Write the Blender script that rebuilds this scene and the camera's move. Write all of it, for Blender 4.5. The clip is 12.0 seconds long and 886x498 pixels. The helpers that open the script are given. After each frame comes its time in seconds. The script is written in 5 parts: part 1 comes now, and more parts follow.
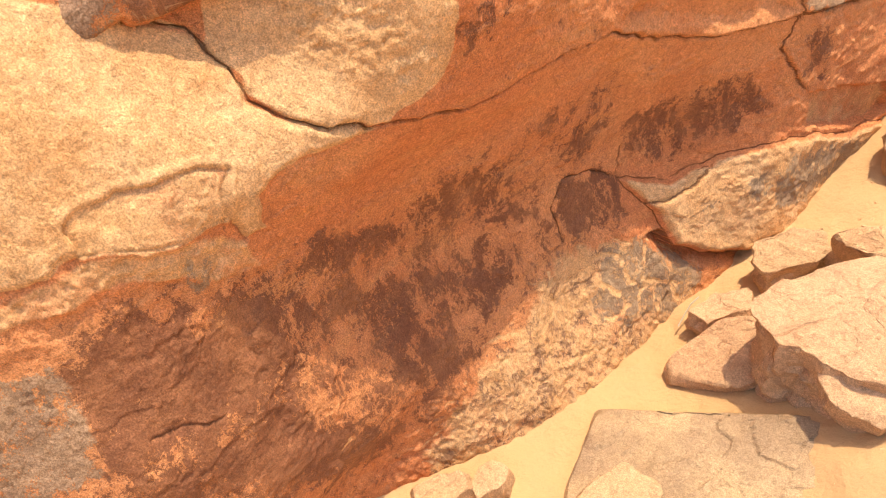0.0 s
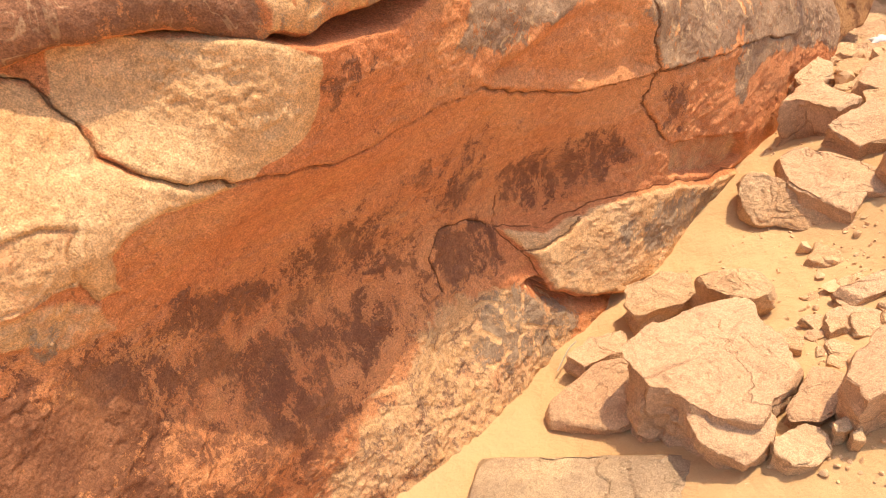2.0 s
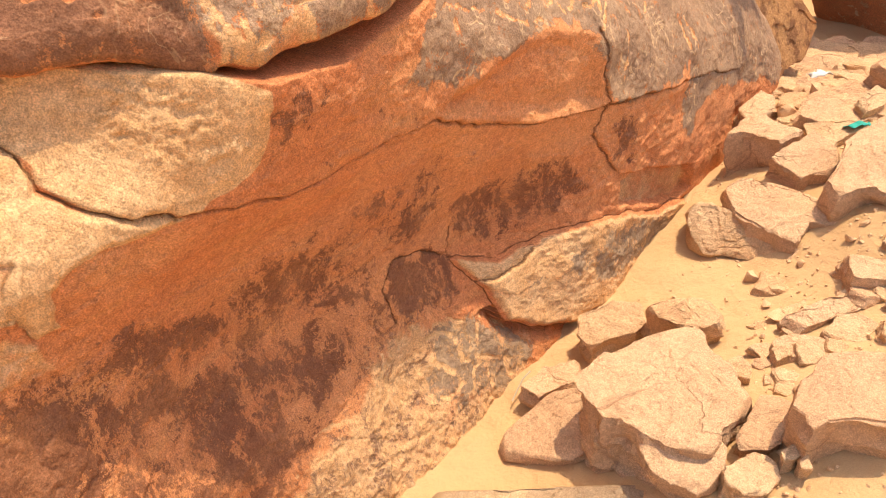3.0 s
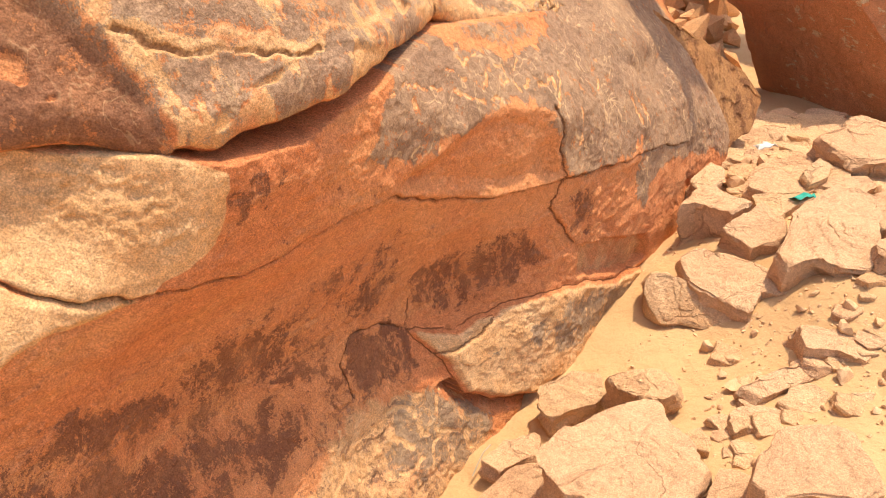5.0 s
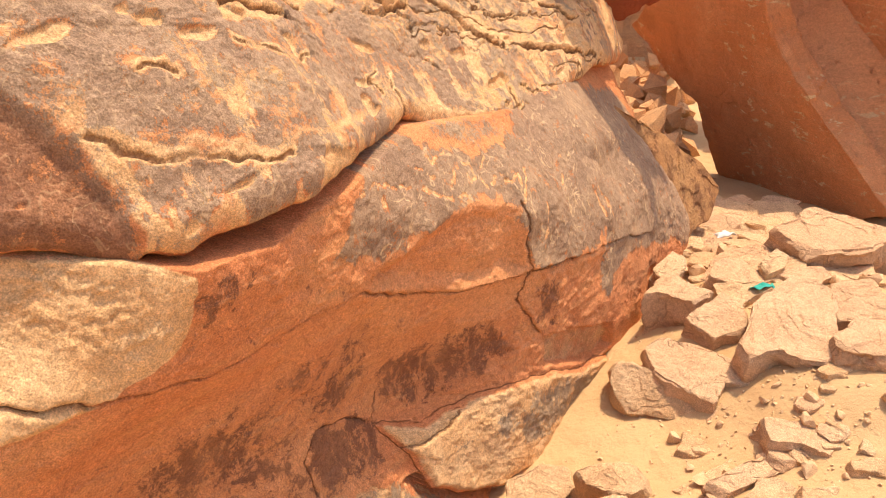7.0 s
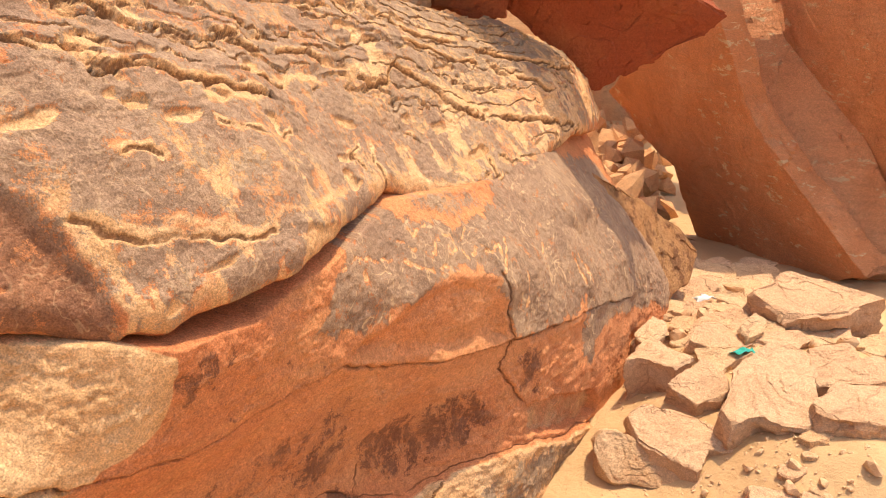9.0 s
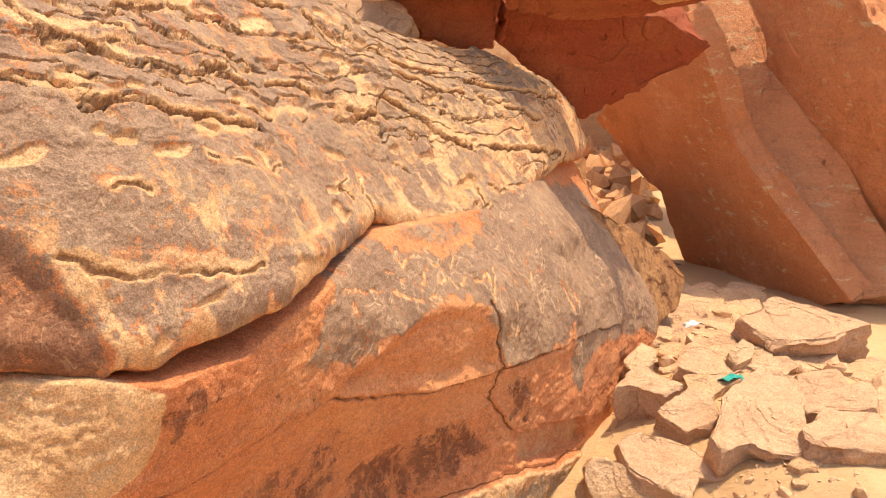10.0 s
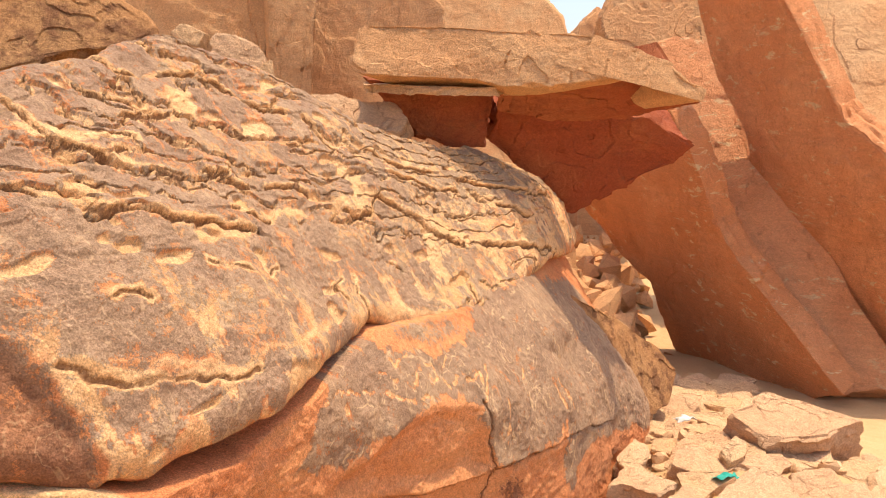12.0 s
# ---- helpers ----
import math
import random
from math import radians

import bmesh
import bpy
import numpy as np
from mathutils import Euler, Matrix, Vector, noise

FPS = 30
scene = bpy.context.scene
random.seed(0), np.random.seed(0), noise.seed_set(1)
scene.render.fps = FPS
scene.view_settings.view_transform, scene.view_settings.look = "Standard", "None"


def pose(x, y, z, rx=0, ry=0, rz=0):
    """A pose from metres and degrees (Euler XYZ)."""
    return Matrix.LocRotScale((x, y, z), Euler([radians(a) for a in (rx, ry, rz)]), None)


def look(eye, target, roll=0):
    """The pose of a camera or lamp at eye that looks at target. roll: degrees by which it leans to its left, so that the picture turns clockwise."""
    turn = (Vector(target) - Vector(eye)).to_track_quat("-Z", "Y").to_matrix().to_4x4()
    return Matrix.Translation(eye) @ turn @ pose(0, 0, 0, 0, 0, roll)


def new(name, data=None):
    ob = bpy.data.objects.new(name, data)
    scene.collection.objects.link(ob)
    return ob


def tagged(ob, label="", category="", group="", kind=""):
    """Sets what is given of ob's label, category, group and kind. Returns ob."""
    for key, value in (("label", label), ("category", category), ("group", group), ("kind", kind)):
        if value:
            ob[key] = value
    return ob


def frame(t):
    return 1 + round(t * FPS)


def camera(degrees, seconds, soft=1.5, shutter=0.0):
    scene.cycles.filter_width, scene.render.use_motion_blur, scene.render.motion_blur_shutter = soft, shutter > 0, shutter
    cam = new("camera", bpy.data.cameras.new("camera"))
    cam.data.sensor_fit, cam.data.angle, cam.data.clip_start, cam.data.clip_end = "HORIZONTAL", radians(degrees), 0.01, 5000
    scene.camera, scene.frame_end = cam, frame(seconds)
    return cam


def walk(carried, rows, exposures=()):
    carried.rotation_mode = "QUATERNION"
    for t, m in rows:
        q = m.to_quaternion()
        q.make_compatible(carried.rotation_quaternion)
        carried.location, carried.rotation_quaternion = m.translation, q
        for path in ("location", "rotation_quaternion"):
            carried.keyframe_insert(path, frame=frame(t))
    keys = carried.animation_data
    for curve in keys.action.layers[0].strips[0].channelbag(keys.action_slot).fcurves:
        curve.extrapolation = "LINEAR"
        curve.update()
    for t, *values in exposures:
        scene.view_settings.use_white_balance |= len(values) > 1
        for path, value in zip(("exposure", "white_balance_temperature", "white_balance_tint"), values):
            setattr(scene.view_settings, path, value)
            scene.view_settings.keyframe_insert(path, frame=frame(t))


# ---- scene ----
cam = camera(61.87, 12.0, soft=1.0)
PATH = [
    (0.0, pose(-0.0437, -0.0638, 1.5948, 53.510, 8.915, 17.928)),
    (0.5, pose(-0.0328, -0.0551, 1.5982, 53.858, 8.027, 15.863)),
    (1.0, pose(-0.0198, -0.0486, 1.6002, 54.539, 7.108, 13.901)),
    (1.5, pose(-0.0122, -0.0360, 1.6014, 55.069, 6.096, 11.947)),
    (2.0, pose(-0.0084, -0.0260, 1.6008, 55.791, 5.329, 10.492)),
    (2.5, pose(-0.0046, -0.0168, 1.6042, 56.534, 4.384, 8.767)),
    (3.0, pose(-0.0034, -0.0091, 1.6106, 57.437, 3.574, 7.590)),
    (3.5, pose(-0.0039, -0.0010, 1.6186, 58.518, 2.981, 6.557)),
    (5.5, pose(-0.0001, 0.0169, 1.6537, 63.109, 1.830, 4.462)),
    (6.0, pose(-0.0003, 0.0178, 1.6700, 64.690, 1.480, 3.894)),
    (6.5, pose(-0.0020, 0.0228, 1.6844, 66.263, 1.086, 3.365)),
    (7.0, pose(-0.0023, 0.0262, 1.6935, 67.374, 0.724, 2.746)),
    (9.0, pose(0.0035, 0.0227, 1.7309, 71.815, 0.551, 1.453)),
    (9.5, pose(0.0051, 0.0202, 1.7421, 72.772, 0.600, 1.021)),
    (10.0, pose(0.0046, 0.0206, 1.7480, 73.662, 0.588, 0.572)),
    (10.5, pose(0.0054, 0.0188, 1.7588, 75.238, 0.704, 0.360)),
    (11.0, pose(0.0053, 0.0115, 1.7734, 76.831, 0.617, 0.172)),
    (11.5, pose(0.0057, 0.0081, 1.7838, 78.445, 0.369, 0.214)),
    (12.0, pose(0.0000, 0.0000, 1.8000, 80.000, 0.000, -0.000)),
]
walk(cam, PATH, exposures=((0.0, 0.90, 7500, 12), (12.0, 0.84, 7300, 12)))

# ---- light ----
SUN = Vector((0.22, 0.075, 0.972)).normalized()
world = bpy.data.worlds.new("sky")
scene.world = world
world.use_nodes = True
wn = world.node_tree.nodes
wn.clear()
sky = wn.new("ShaderNodeTexSky")
sky.sky_type, sky.sun_disc = "NISHITA", False
sky.sun_elevation = math.asin(SUN.z)
sky.sun_rotation = math.atan2(SUN.x, SUN.y)
sky.dust_density, sky.air_density = 3.0, 1.0
bg = wn.new("ShaderNodeBackground")
bg.inputs["Strength"].default_value = 0.15
wo = wn.new("ShaderNodeOutputWorld")
world.node_tree.links.new(sky.outputs[0], bg.inputs[0])
world.node_tree.links.new(bg.outputs[0], wo.inputs[0])
lamp = bpy.data.lights.new("sun", "SUN")
lamp.energy, lamp.angle, lamp.color = 2.6, radians(0.55), (1.0, 0.87, 0.68)
sun = new("sun", lamp)
sun.matrix_world = look(SUN * 20, (0, 0, 0))


# ---- materials ----
class Tree:
    """A small writer of shader nodes."""

    def __init__(self, name):
        self.mat = bpy.data.materials.new(name)
        self.mat.use_nodes = True
        self.n, self.l = self.mat.node_tree.nodes, self.mat.node_tree.links
        self.n.clear()
        self.out = self.n.new("ShaderNodeOutputMaterial")
        self.bsdf = self.n.new("ShaderNodeBsdfPrincipled")
        self.bsdf.inputs["Specular IOR Level"].default_value = 0.25
        self.l.new(self.bsdf.outputs[0], self.out.inputs[0])
        self.co = self.n.new("ShaderNodeTexCoord").outputs["Object"]

    def put(self, socket, value):
        if isinstance(value, bpy.types.NodeSocket):
            self.l.new(value, socket)
        elif isinstance(value, tuple) and len(value) == 3 and socket.type == "RGBA":
            socket.default_value = (*value, 1)
        else:
            socket.default_value = value

    def math(self, op, a, b=0.0, clamp=False):
        m = self.n.new("ShaderNodeMath")
        m.operation, m.use_clamp = op, clamp
        self.put(m.inputs[0], a), self.put(m.inputs[1], b)
        return m.outputs[0]

    def scaled(self, sx, sy, sz, rot=(0, 0, 0), co=None):
        m = self.n.new("ShaderNodeMapping")
        m.inputs["Scale"].default_value = (sx, sy, sz)
        m.inputs["Rotation"].default_value = rot
        self.put(m.inputs["Vector"], co or self.co)
        return m.outputs[0]

    def noise(self, scale, detail=5.0, rough=0.6, co=None, twist=0.0):
        t = self.n.new("ShaderNodeTexNoise")
        self.put(t.inputs["Vector"], co or self.co)
        t.inputs["Scale"].default_value, t.inputs["Detail"].default_value = scale, detail
        t.inputs["Roughness"].default_value, t.inputs["Distortion"].default_value = rough, twist
        return t.outputs["Fac"]

    def voronoi(self, scale, feature="F1", co=None):
        t = self.n.new("ShaderNodeTexVoronoi")
        t.feature = feature
        self.put(t.inputs["Vector"], co or self.co)
        t.inputs["Scale"].default_value = scale
        return t.outputs["Distance"]

    def step(self, v, lo, hi):
        t = self.n.new("ShaderNodeMapRange")
        t.interpolation_type = "SMOOTHSTEP"
        self.put(t.inputs[0], v)
        t.inputs[1].default_value, t.inputs[2].default_value = lo, hi
        return t.outputs[0]

    def mix(self, f, a, b, mode="MIX"):
        t = self.n.new("ShaderNodeMix")
        t.data_type, t.blend_type = "RGBA", mode
        self.put(t.inputs[0], f), self.put(t.inputs[6], a), self.put(t.inputs[7], b)
        return t.outputs[2]

    def attr(self, name):
        t = self.n.new("ShaderNodeAttribute")
        t.attribute_name = name
        return t.outputs["Fac"]

    def bump(self, height, strength, distance, normal=None):
        t = self.n.new("ShaderNodeBump")
        t.inputs["Strength"].default_value, t.inputs["Distance"].default_value = strength, distance
        self.put(t.inputs["Height"], height)
        if normal:
            self.put(t.inputs["Normal"], normal)
        return t.outputs[0]

    def done(self, colour, rough, normal):
        self.put(self.bsdf.inputs["Base Color"], colour)
        self.put(self.bsdf.inputs["Roughness"], rough)
        self.put(self.bsdf.inputs["Normal"], normal)
        return self.mat


ORANGE, RED, CREAM = (0.61, 0.275, 0.125), (0.55, 0.205, 0.088), (0.67, 0.43, 0.235)
BROWN, GREY = (0.150, 0.058, 0.033), (0.225, 0.165, 0.118)


def outcrop_material(name, cover, crust):
    """Living rock: orange sandstone with cream fresh faces and a dark desert crust in patches."""
    t = Tree(name)
    big, mid, fine = t.noise(1.7, 4), t.noise(9, 6, 0.65), t.noise(70, 5, 0.7)
    grit = t.noise(330, 3, 0.7)
    flow = t.noise(5, 5, 0.6, t.scaled(1, 1, 5, (0.15, -0.35, 0)))
    col = t.mix(t.step(big, 0.35, 0.68), RED, ORANGE)
    col = t.mix(t.math("MULTIPLY", t.step(flow, 0.45, 0.75), 0.45), col, (0.60, 0.30, 0.13))
    pale = t.math("ADD", t.attr("pale"), t.math("MULTIPLY", t.math("SUBTRACT", mid, 0.5), 0.7))
    col = t.mix(t.step(pale, 0.38, 0.62), col, t.mix(t.step(mid, 0.3, 0.7), CREAM, (0.60, 0.34, 0.16)))
    patch = t.noise(20, 10, 0.76, t.scaled(1, 1, 0.6), 0.4)
    v = t.math("ADD", t.attr("varnish"), t.math("MULTIPLY", t.math("SUBTRACT", patch, 0.5), cover))
    v = t.math("ADD", v, t.math("MULTIPLY", t.math("SUBTRACT", fine, 0.5), 1.0))
    speck = t.noise(230, 5, 0.75)
    v = t.math("ADD", v, t.math("MULTIPLY", t.math("SUBTRACT", speck, 0.5), 1.1))
    v = t.math("SUBTRACT", v, t.math("MULTIPLY", t.attr("peck"), 1.0))
    mask = t.step(v, 0.475, 0.525)
    dark = t.mix(t.step(mid, 0.35, 0.8), crust, t.mix(0.35, crust, ORANGE))
    dark = t.mix(t.math("MULTIPLY", t.attr("grey"), 0.9), dark, t.mix(t.step(mid, 0.3, 0.75), GREY, (0.35, 0.26, 0.175)))
    col = t.mix(t.math("MULTIPLY", mask, 0.86), col, dark)
    col = t.mix(t.math("MULTIPLY", t.step(t.attr("peck"), 0.3, 0.8), t.step(fine, 0.25, 0.6)), col, (0.64, 0.40, 0.20))
    col = t.mix(0.42, col, t.mix(t.step(grit, 0.3, 0.7), (0.42, 0.39, 0.36), (1.75, 1.75, 1.75)), "MULTIPLY")
    col = t.mix(0.30, col, t.mix(t.step(fine, 0.3, 0.7), (0.55, 0.50, 0.46), (1.55, 1.55, 1.55)), "MULTIPLY")
    col = t.mix(0.30, col, t.mix(t.step(speck, 0.36, 0.64), (0.50, 0.46, 0.42), (1.5, 1.5, 1.5)), "MULTIPLY")
    trace = t.noise(13, 2, 0.4, t.scaled(1, 1, 0.7), 1.5)
    line = t.math("SUBTRACT", 1.0, t.step(t.math("ABSOLUTE", t.math("SUBTRACT", trace, 0.5)), 0.006, 0.022))
    broken = t.step(t.noise(8, 5, 0.6), 0.42, 0.56)
    line = t.math("MULTIPLY", t.math("MULTIPLY", line, broken), t.attr("carve"))
    line = t.math("MULTIPLY", line, t.step(fine, 0.35, 0.55))
    col = t.mix(line, col, (0.68, 0.46, 0.26))
    pit = t.step(t.voronoi(85), 0.0, 0.5)
    h = t.math("ADD", t.math("MULTIPLY", fine, 1.3), t.math("MULTIPLY", grit, 0.5))
    h = t.math("ADD", h, t.math("MULTIPLY", pit, 0.25))
    h = t.math("ADD", h, t.math("MULTIPLY", mask, 0.16))
    h = t.math("ADD", h, t.math("MULTIPLY", speck, 0.5))
    chip = t.noise(26, 8, 0.72, None, 0.6)
    h = t.math("ADD", h, t.math("MULTIPLY", t.step(chip, 0.47, 0.53), 0.30))
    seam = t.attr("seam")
    # dark crack lines: the gaps' shade, with dirt, is put into the colour
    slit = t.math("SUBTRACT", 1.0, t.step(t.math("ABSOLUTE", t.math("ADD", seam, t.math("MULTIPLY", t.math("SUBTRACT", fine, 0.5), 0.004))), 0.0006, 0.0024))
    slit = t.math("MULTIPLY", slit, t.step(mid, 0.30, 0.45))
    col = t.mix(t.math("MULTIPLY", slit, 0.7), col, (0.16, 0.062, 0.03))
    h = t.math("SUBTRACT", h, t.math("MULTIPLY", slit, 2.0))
    nor = t.bump(h, 0.8, 0.0042, t.bump(mid, 0.45, 0.016))
    return t.done(col, t.math("SUBTRACT", 0.92, t.math("MULTIPLY", mask, 0.2)), nor)


def stone_material(name, a, b, crust=0.0, flakes=False, relief=1.0, cracks=4.0, split=1.0):
    """Loose sandstone: two body colours, dusty bloom, pits and a little crust."""
    t = Tree(name)
    info = t.n.new("ShaderNodeObjectInfo")
    shift = t.n.new("ShaderNodeVectorMath")
    shift.operation = "MULTIPLY_ADD"
    t.put(shift.inputs[0], info.outputs["Random"])
    shift.inputs[1].default_value = (37, 53, 71)
    t.put(shift.inputs[2], t.co)
    co = shift.outputs[0]
    big, mid, fine, grit = t.noise(3.5, 5, 0.6, co), t.noise(14, 7, 0.65, co), t.noise(80, 5, 0.7, co), t.noise(350, 3, 0.7, co)
    bed = t.noise(6, 5, 0.6, t.scaled(0.6, 0.6, 6, (0.25, 0.2, 0), co))
    col = t.mix(t.step(t.math("ADD", big, t.math("MULTIPLY", t.math("SUBTRACT", info.outputs["Random"], 0.5), 0.25)), 0.35, 0.68), a, b)
    col = t.mix(t.math("MULTIPLY", t.step(bed, 0.42, 0.7), 0.4), col, tuple(0.75 * x for x in a))
    col = t.mix(t.math("MULTIPLY", t.step(t.math("ADD", mid, t.math("MULTIPLY", fine, 0.3)), 0.76 - 0.2 * crust, 0.9 - 0.2 * crust), 0.25 + 0.6 * crust), col, BROWN)
    if flakes:
        chip = t.noise(13, 7, 0.7, t.scaled(0.7, 0.7, 1.6, (0.4, 0.3, 0), co), 0.5)
        where = t.step(t.noise(2.4, 3, 0.5, co), 0.42, 0.54)
        col = t.mix(t.math("MULTIPLY", t.step(chip, 0.575, 0.60), where), col, (0.74, 0.52, 0.30))
        col = t.mix(t.math("MULTIPLY", t.step(t.noise(2.2, 6, 0.6, co), 0.56, 0.7), 0.4), col, (0.36, 0.13, 0.05))
    col = t.mix(0.5, col, t.mix(t.step(grit, 0.3, 0.7), (0.5, 0.47, 0.44), (1.35, 1.35, 1.35)), "MULTIPLY")
    col = t.mix(0.35, col, t.mix(t.step(fine, 0.3, 0.7), (0.62, 0.57, 0.52), (1.25, 1.25, 1.25)), "MULTIPLY")
    h = t.math("ADD", t.math("MULTIPLY", fine, 1.0), t.math("MULTIPLY", grit, 0.45))
    h = t.math("ADD", h, t.math("MULTIPLY", bed, 0.6))
    warp = t.n.new("ShaderNodeVectorMath")
    warp.operation = "MULTIPLY_ADD"
    t.put(warp.inputs[0], t.noise(5, 4, 0.6, co))
    warp.inputs[1].default_value = (0.25, 0.25, 0.25)
    t.put(warp.inputs[2], co)
    gap = t.math("SUBTRACT", 1.0, t.step(t.voronoi(cracks, "DISTANCE_TO_EDGE", warp.outputs[0]), 0.004, 0.022))
    gap = t.math("MULTIPLY", gap, t.step(t.noise(3.1, 3, 0.5, co), 0.48, 0.58))
    col = t.mix(t.math("MULTIPLY", gap, 0.3 * split), col, (0.20, 0.085, 0.04))
    h = t.math("SUBTRACT", h, t.math("MULTIPLY", gap, 1.0 * split))
    speck = t.noise(190, 5, 0.75, co)
    h = t.math("ADD", h, t.math("MULTIPLY", speck, 0.7))
    col = t.mix(0.25, col, t.mix(t.step(speck, 0.32, 0.68), (0.55, 0.48, 0.42), (1.5, 1.5, 1.5)), "MULTIPLY")
    flat = t.noise(9, 7, 0.7, co, 0.8)
    h = t.math("ADD", h, t.math("MULTIPLY", t.step(flat, 0.46, 0.52), 0.4))
    nor = t.bump(h, 0.9 * relief, 0.0055, t.bump(mid, 0.5 * relief, 0.018))
    return t.done(col, 0.93, nor)


def sand_material():
    t = Tree("sand")
    big, mid, fine, grit = t.noise(1.2, 4), t.noise(11, 6, 0.6), t.noise(60, 5, 0.7), t.noise(420, 2, 0.7)
    col = t.mix(t.step(big, 0.3, 0.7), (0.60, 0.40, 0.215), (0.56, 0.355, 0.18))
    col = t.mix(t.math("MULTIPLY", t.step(mid, 0.5, 0.8), 0.4), col, (0.58, 0.36, 0.19))
    col = t.mix(0.3, col, t.mix(t.step(grit, 0.3, 0.65), (0.5, 0.45, 0.4), (1, 1, 1)), "MULTIPLY")
    speck = t.step(t.voronoi(120), 0.10, 0.16)
    col = t.mix(t.math("MULTIPLY", t.math("SUBTRACT", 1.0, speck), t.step(mid, 0.45, 0.7)), col, (0.36, 0.20, 0.11))
    h = t.math("ADD", fine, t.math("MULTIPLY", grit, 0.4))
    return t.done(col, 0.95, t.bump(h, 0.5, 0.006, t.bump(mid, 0.7, 0.025)))


def plain(name, colour, rough=0.6):
    t = Tree(name)
    n = t.noise(60, 4)
    return t.done(t.mix(t.math("MULTIPLY", n, 0.5), colour, tuple(0.6 * c for c in colour)), rough, t.bump(n, 0.2, 0.002))


LOWER = outcrop_material("varnished_sandstone", 1.9, BROWN)
UPPER = outcrop_material("crusted_sandstone", 1.8, (0.155, 0.07, 0.042))
PALE = stone_material("pale_sandstone", (0.69, 0.465, 0.28), (0.66, 0.415, 0.23))
ROSY = stone_material("rosy_sandstone", (0.68, 0.44, 0.27), (0.64, 0.39, 0.23))
SMOOTH = stone_material("orange_sandstone", (0.77, 0.365, 0.18), (0.69, 0.29, 0.13), 0.1, flakes=True, split=0.0)
# red rock, with the shade below the roof slab darkened into the colour
SHADE_RED = stone_material("shaded_red_sandstone", (0.34, 0.085, 0.038), (0.40, 0.13, 0.055), 0.2, split=0.0)
CLIFF = stone_material("cliff_sandstone", (0.68, 0.375, 0.185), (0.70, 0.44, 0.24), 0.1, cracks=2.6, split=0.5)
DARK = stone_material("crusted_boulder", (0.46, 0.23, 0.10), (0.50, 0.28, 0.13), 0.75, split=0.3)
GREYISH = stone_material("grey_crust_stone", (0.64, 0.46, 0.28), (0.42, 0.30, 0.20), 0.1, split=0.3)
PEBBLE = stone_material("pebble_sandstone", (0.70, 0.48, 0.29), (0.62, 0.39, 0.22), relief=0.03)
SAND = sand_material()


# ---- shapes ----
def lattice(ix, iy, iz, seed):
    h = (ix * 374761393 + iy * 668265263 + iz * 2147483647 + seed * 974634777) & 0xFFFFFFFF
    h = ((h ^ (h >> 13)) * 1274126177) & 0xFFFFFFFF
    return ((h ^ (h >> 16)) & 0xFFFF) / 65535.0 * 2 - 1


def value_noise(p, seed=0):
    i = np.floor(p).astype(np.int64)
    f = p - i
    f = f * f * f * (f * (f * 6 - 15) + 10)
    total = 0
    for dx in (0, 1):
        for dy in (0, 1):
            for dz in (0, 1):
                w = (f[:, 0] if dx else 1 - f[:, 0]) * (f[:, 1] if dy else 1 - f[:, 1]) * (f[:, 2] if dz else 1 - f[:, 2])
                total = total + w * lattice(i[:, 0] + dx, i[:, 1] + dy, i[:, 2] + dz, seed)
    return total


def fbm(p, scale, octaves=4, gain=0.5, seed=0):
    total, amp = np.zeros(len(p)), 1.0
    for k in range(octaves):
        total += amp * value_noise(p * scale * 2.03 ** k + 17.3 * k, seed + k)
        amp *= gain
    return total


def spread(control, a, b, u, v):
    """A smooth sheet through a coarse grid of control heights (Catmull-Rom)."""
    g = np.array(control)

    def weights(s):
        return (-0.5 * s + s * s - 0.5 * s ** 3, 1 - 2.5 * s * s + 1.5 * s ** 3, 0.5 * s + 2 * s * s - 1.5 * s ** 3, -0.5 * s * s + 0.5 * s ** 3)
    rows, cols = g.shape
    x = np.clip((u - a[0]) / (a[1] - a[0]) * (cols - 1), 0, cols - 1.0001)
    y = np.clip((v - b[0]) / (b[1] - b[0]) * (rows - 1), 0, rows - 1.0001)
    i, j = x.astype(int), y.astype(int)
    wx, wy, total = weights(x - i), weights(y - j), 0
    for k in range(4):
        for m in range(4):
            total = total + wx[k] * wy[m] * g[np.clip(j + m - 1, 0, rows - 1), np.clip(i + k - 1, 0, cols - 1)]
    return total


def along(u, v, line):
    """Distance to a polyline and the side of it (positive: to the left of its direction)."""
    best, side = np.full(u.shape, 9.0), np.zeros(u.shape)
    for (ax, ay), (bx, by) in zip(line, line[1:]):
        dx, dy = bx - ax, by - ay
        s = np.clip(((u - ax) * dx + (v - ay) * dy) / (dx * dx + dy * dy + 1e-9), 0, 1)
        d = np.hypot(u - ax - s * dx, v - ay - s * dy)
        c = np.sign(dx * (v - ay) - dy * (u - ax))
        side = np.where(d < best, c, side)
        best = np.minimum(best, d)
    return best, side


def inside(u, v, ring):
    """Signed distance to a closed outline: positive inside."""
    d, _ = along(u, v, ring + ring[:1])
    odd = np.zeros(u.shape, bool)
    for (ax, ay), (bx, by) in zip(ring, ring[1:] + ring[:1]):
        if ay != by:
            odd ^= ((ay > v) != (by > v)) & (u < (bx - ax) * (v - ay) / (by - ay) + ax)
    return np.where(odd, d, -d)


def smooth(x, lo, hi):
    s = np.clip((x - lo) / (hi - lo), 0, 1)
    return s * s * (3 - 2 * s)


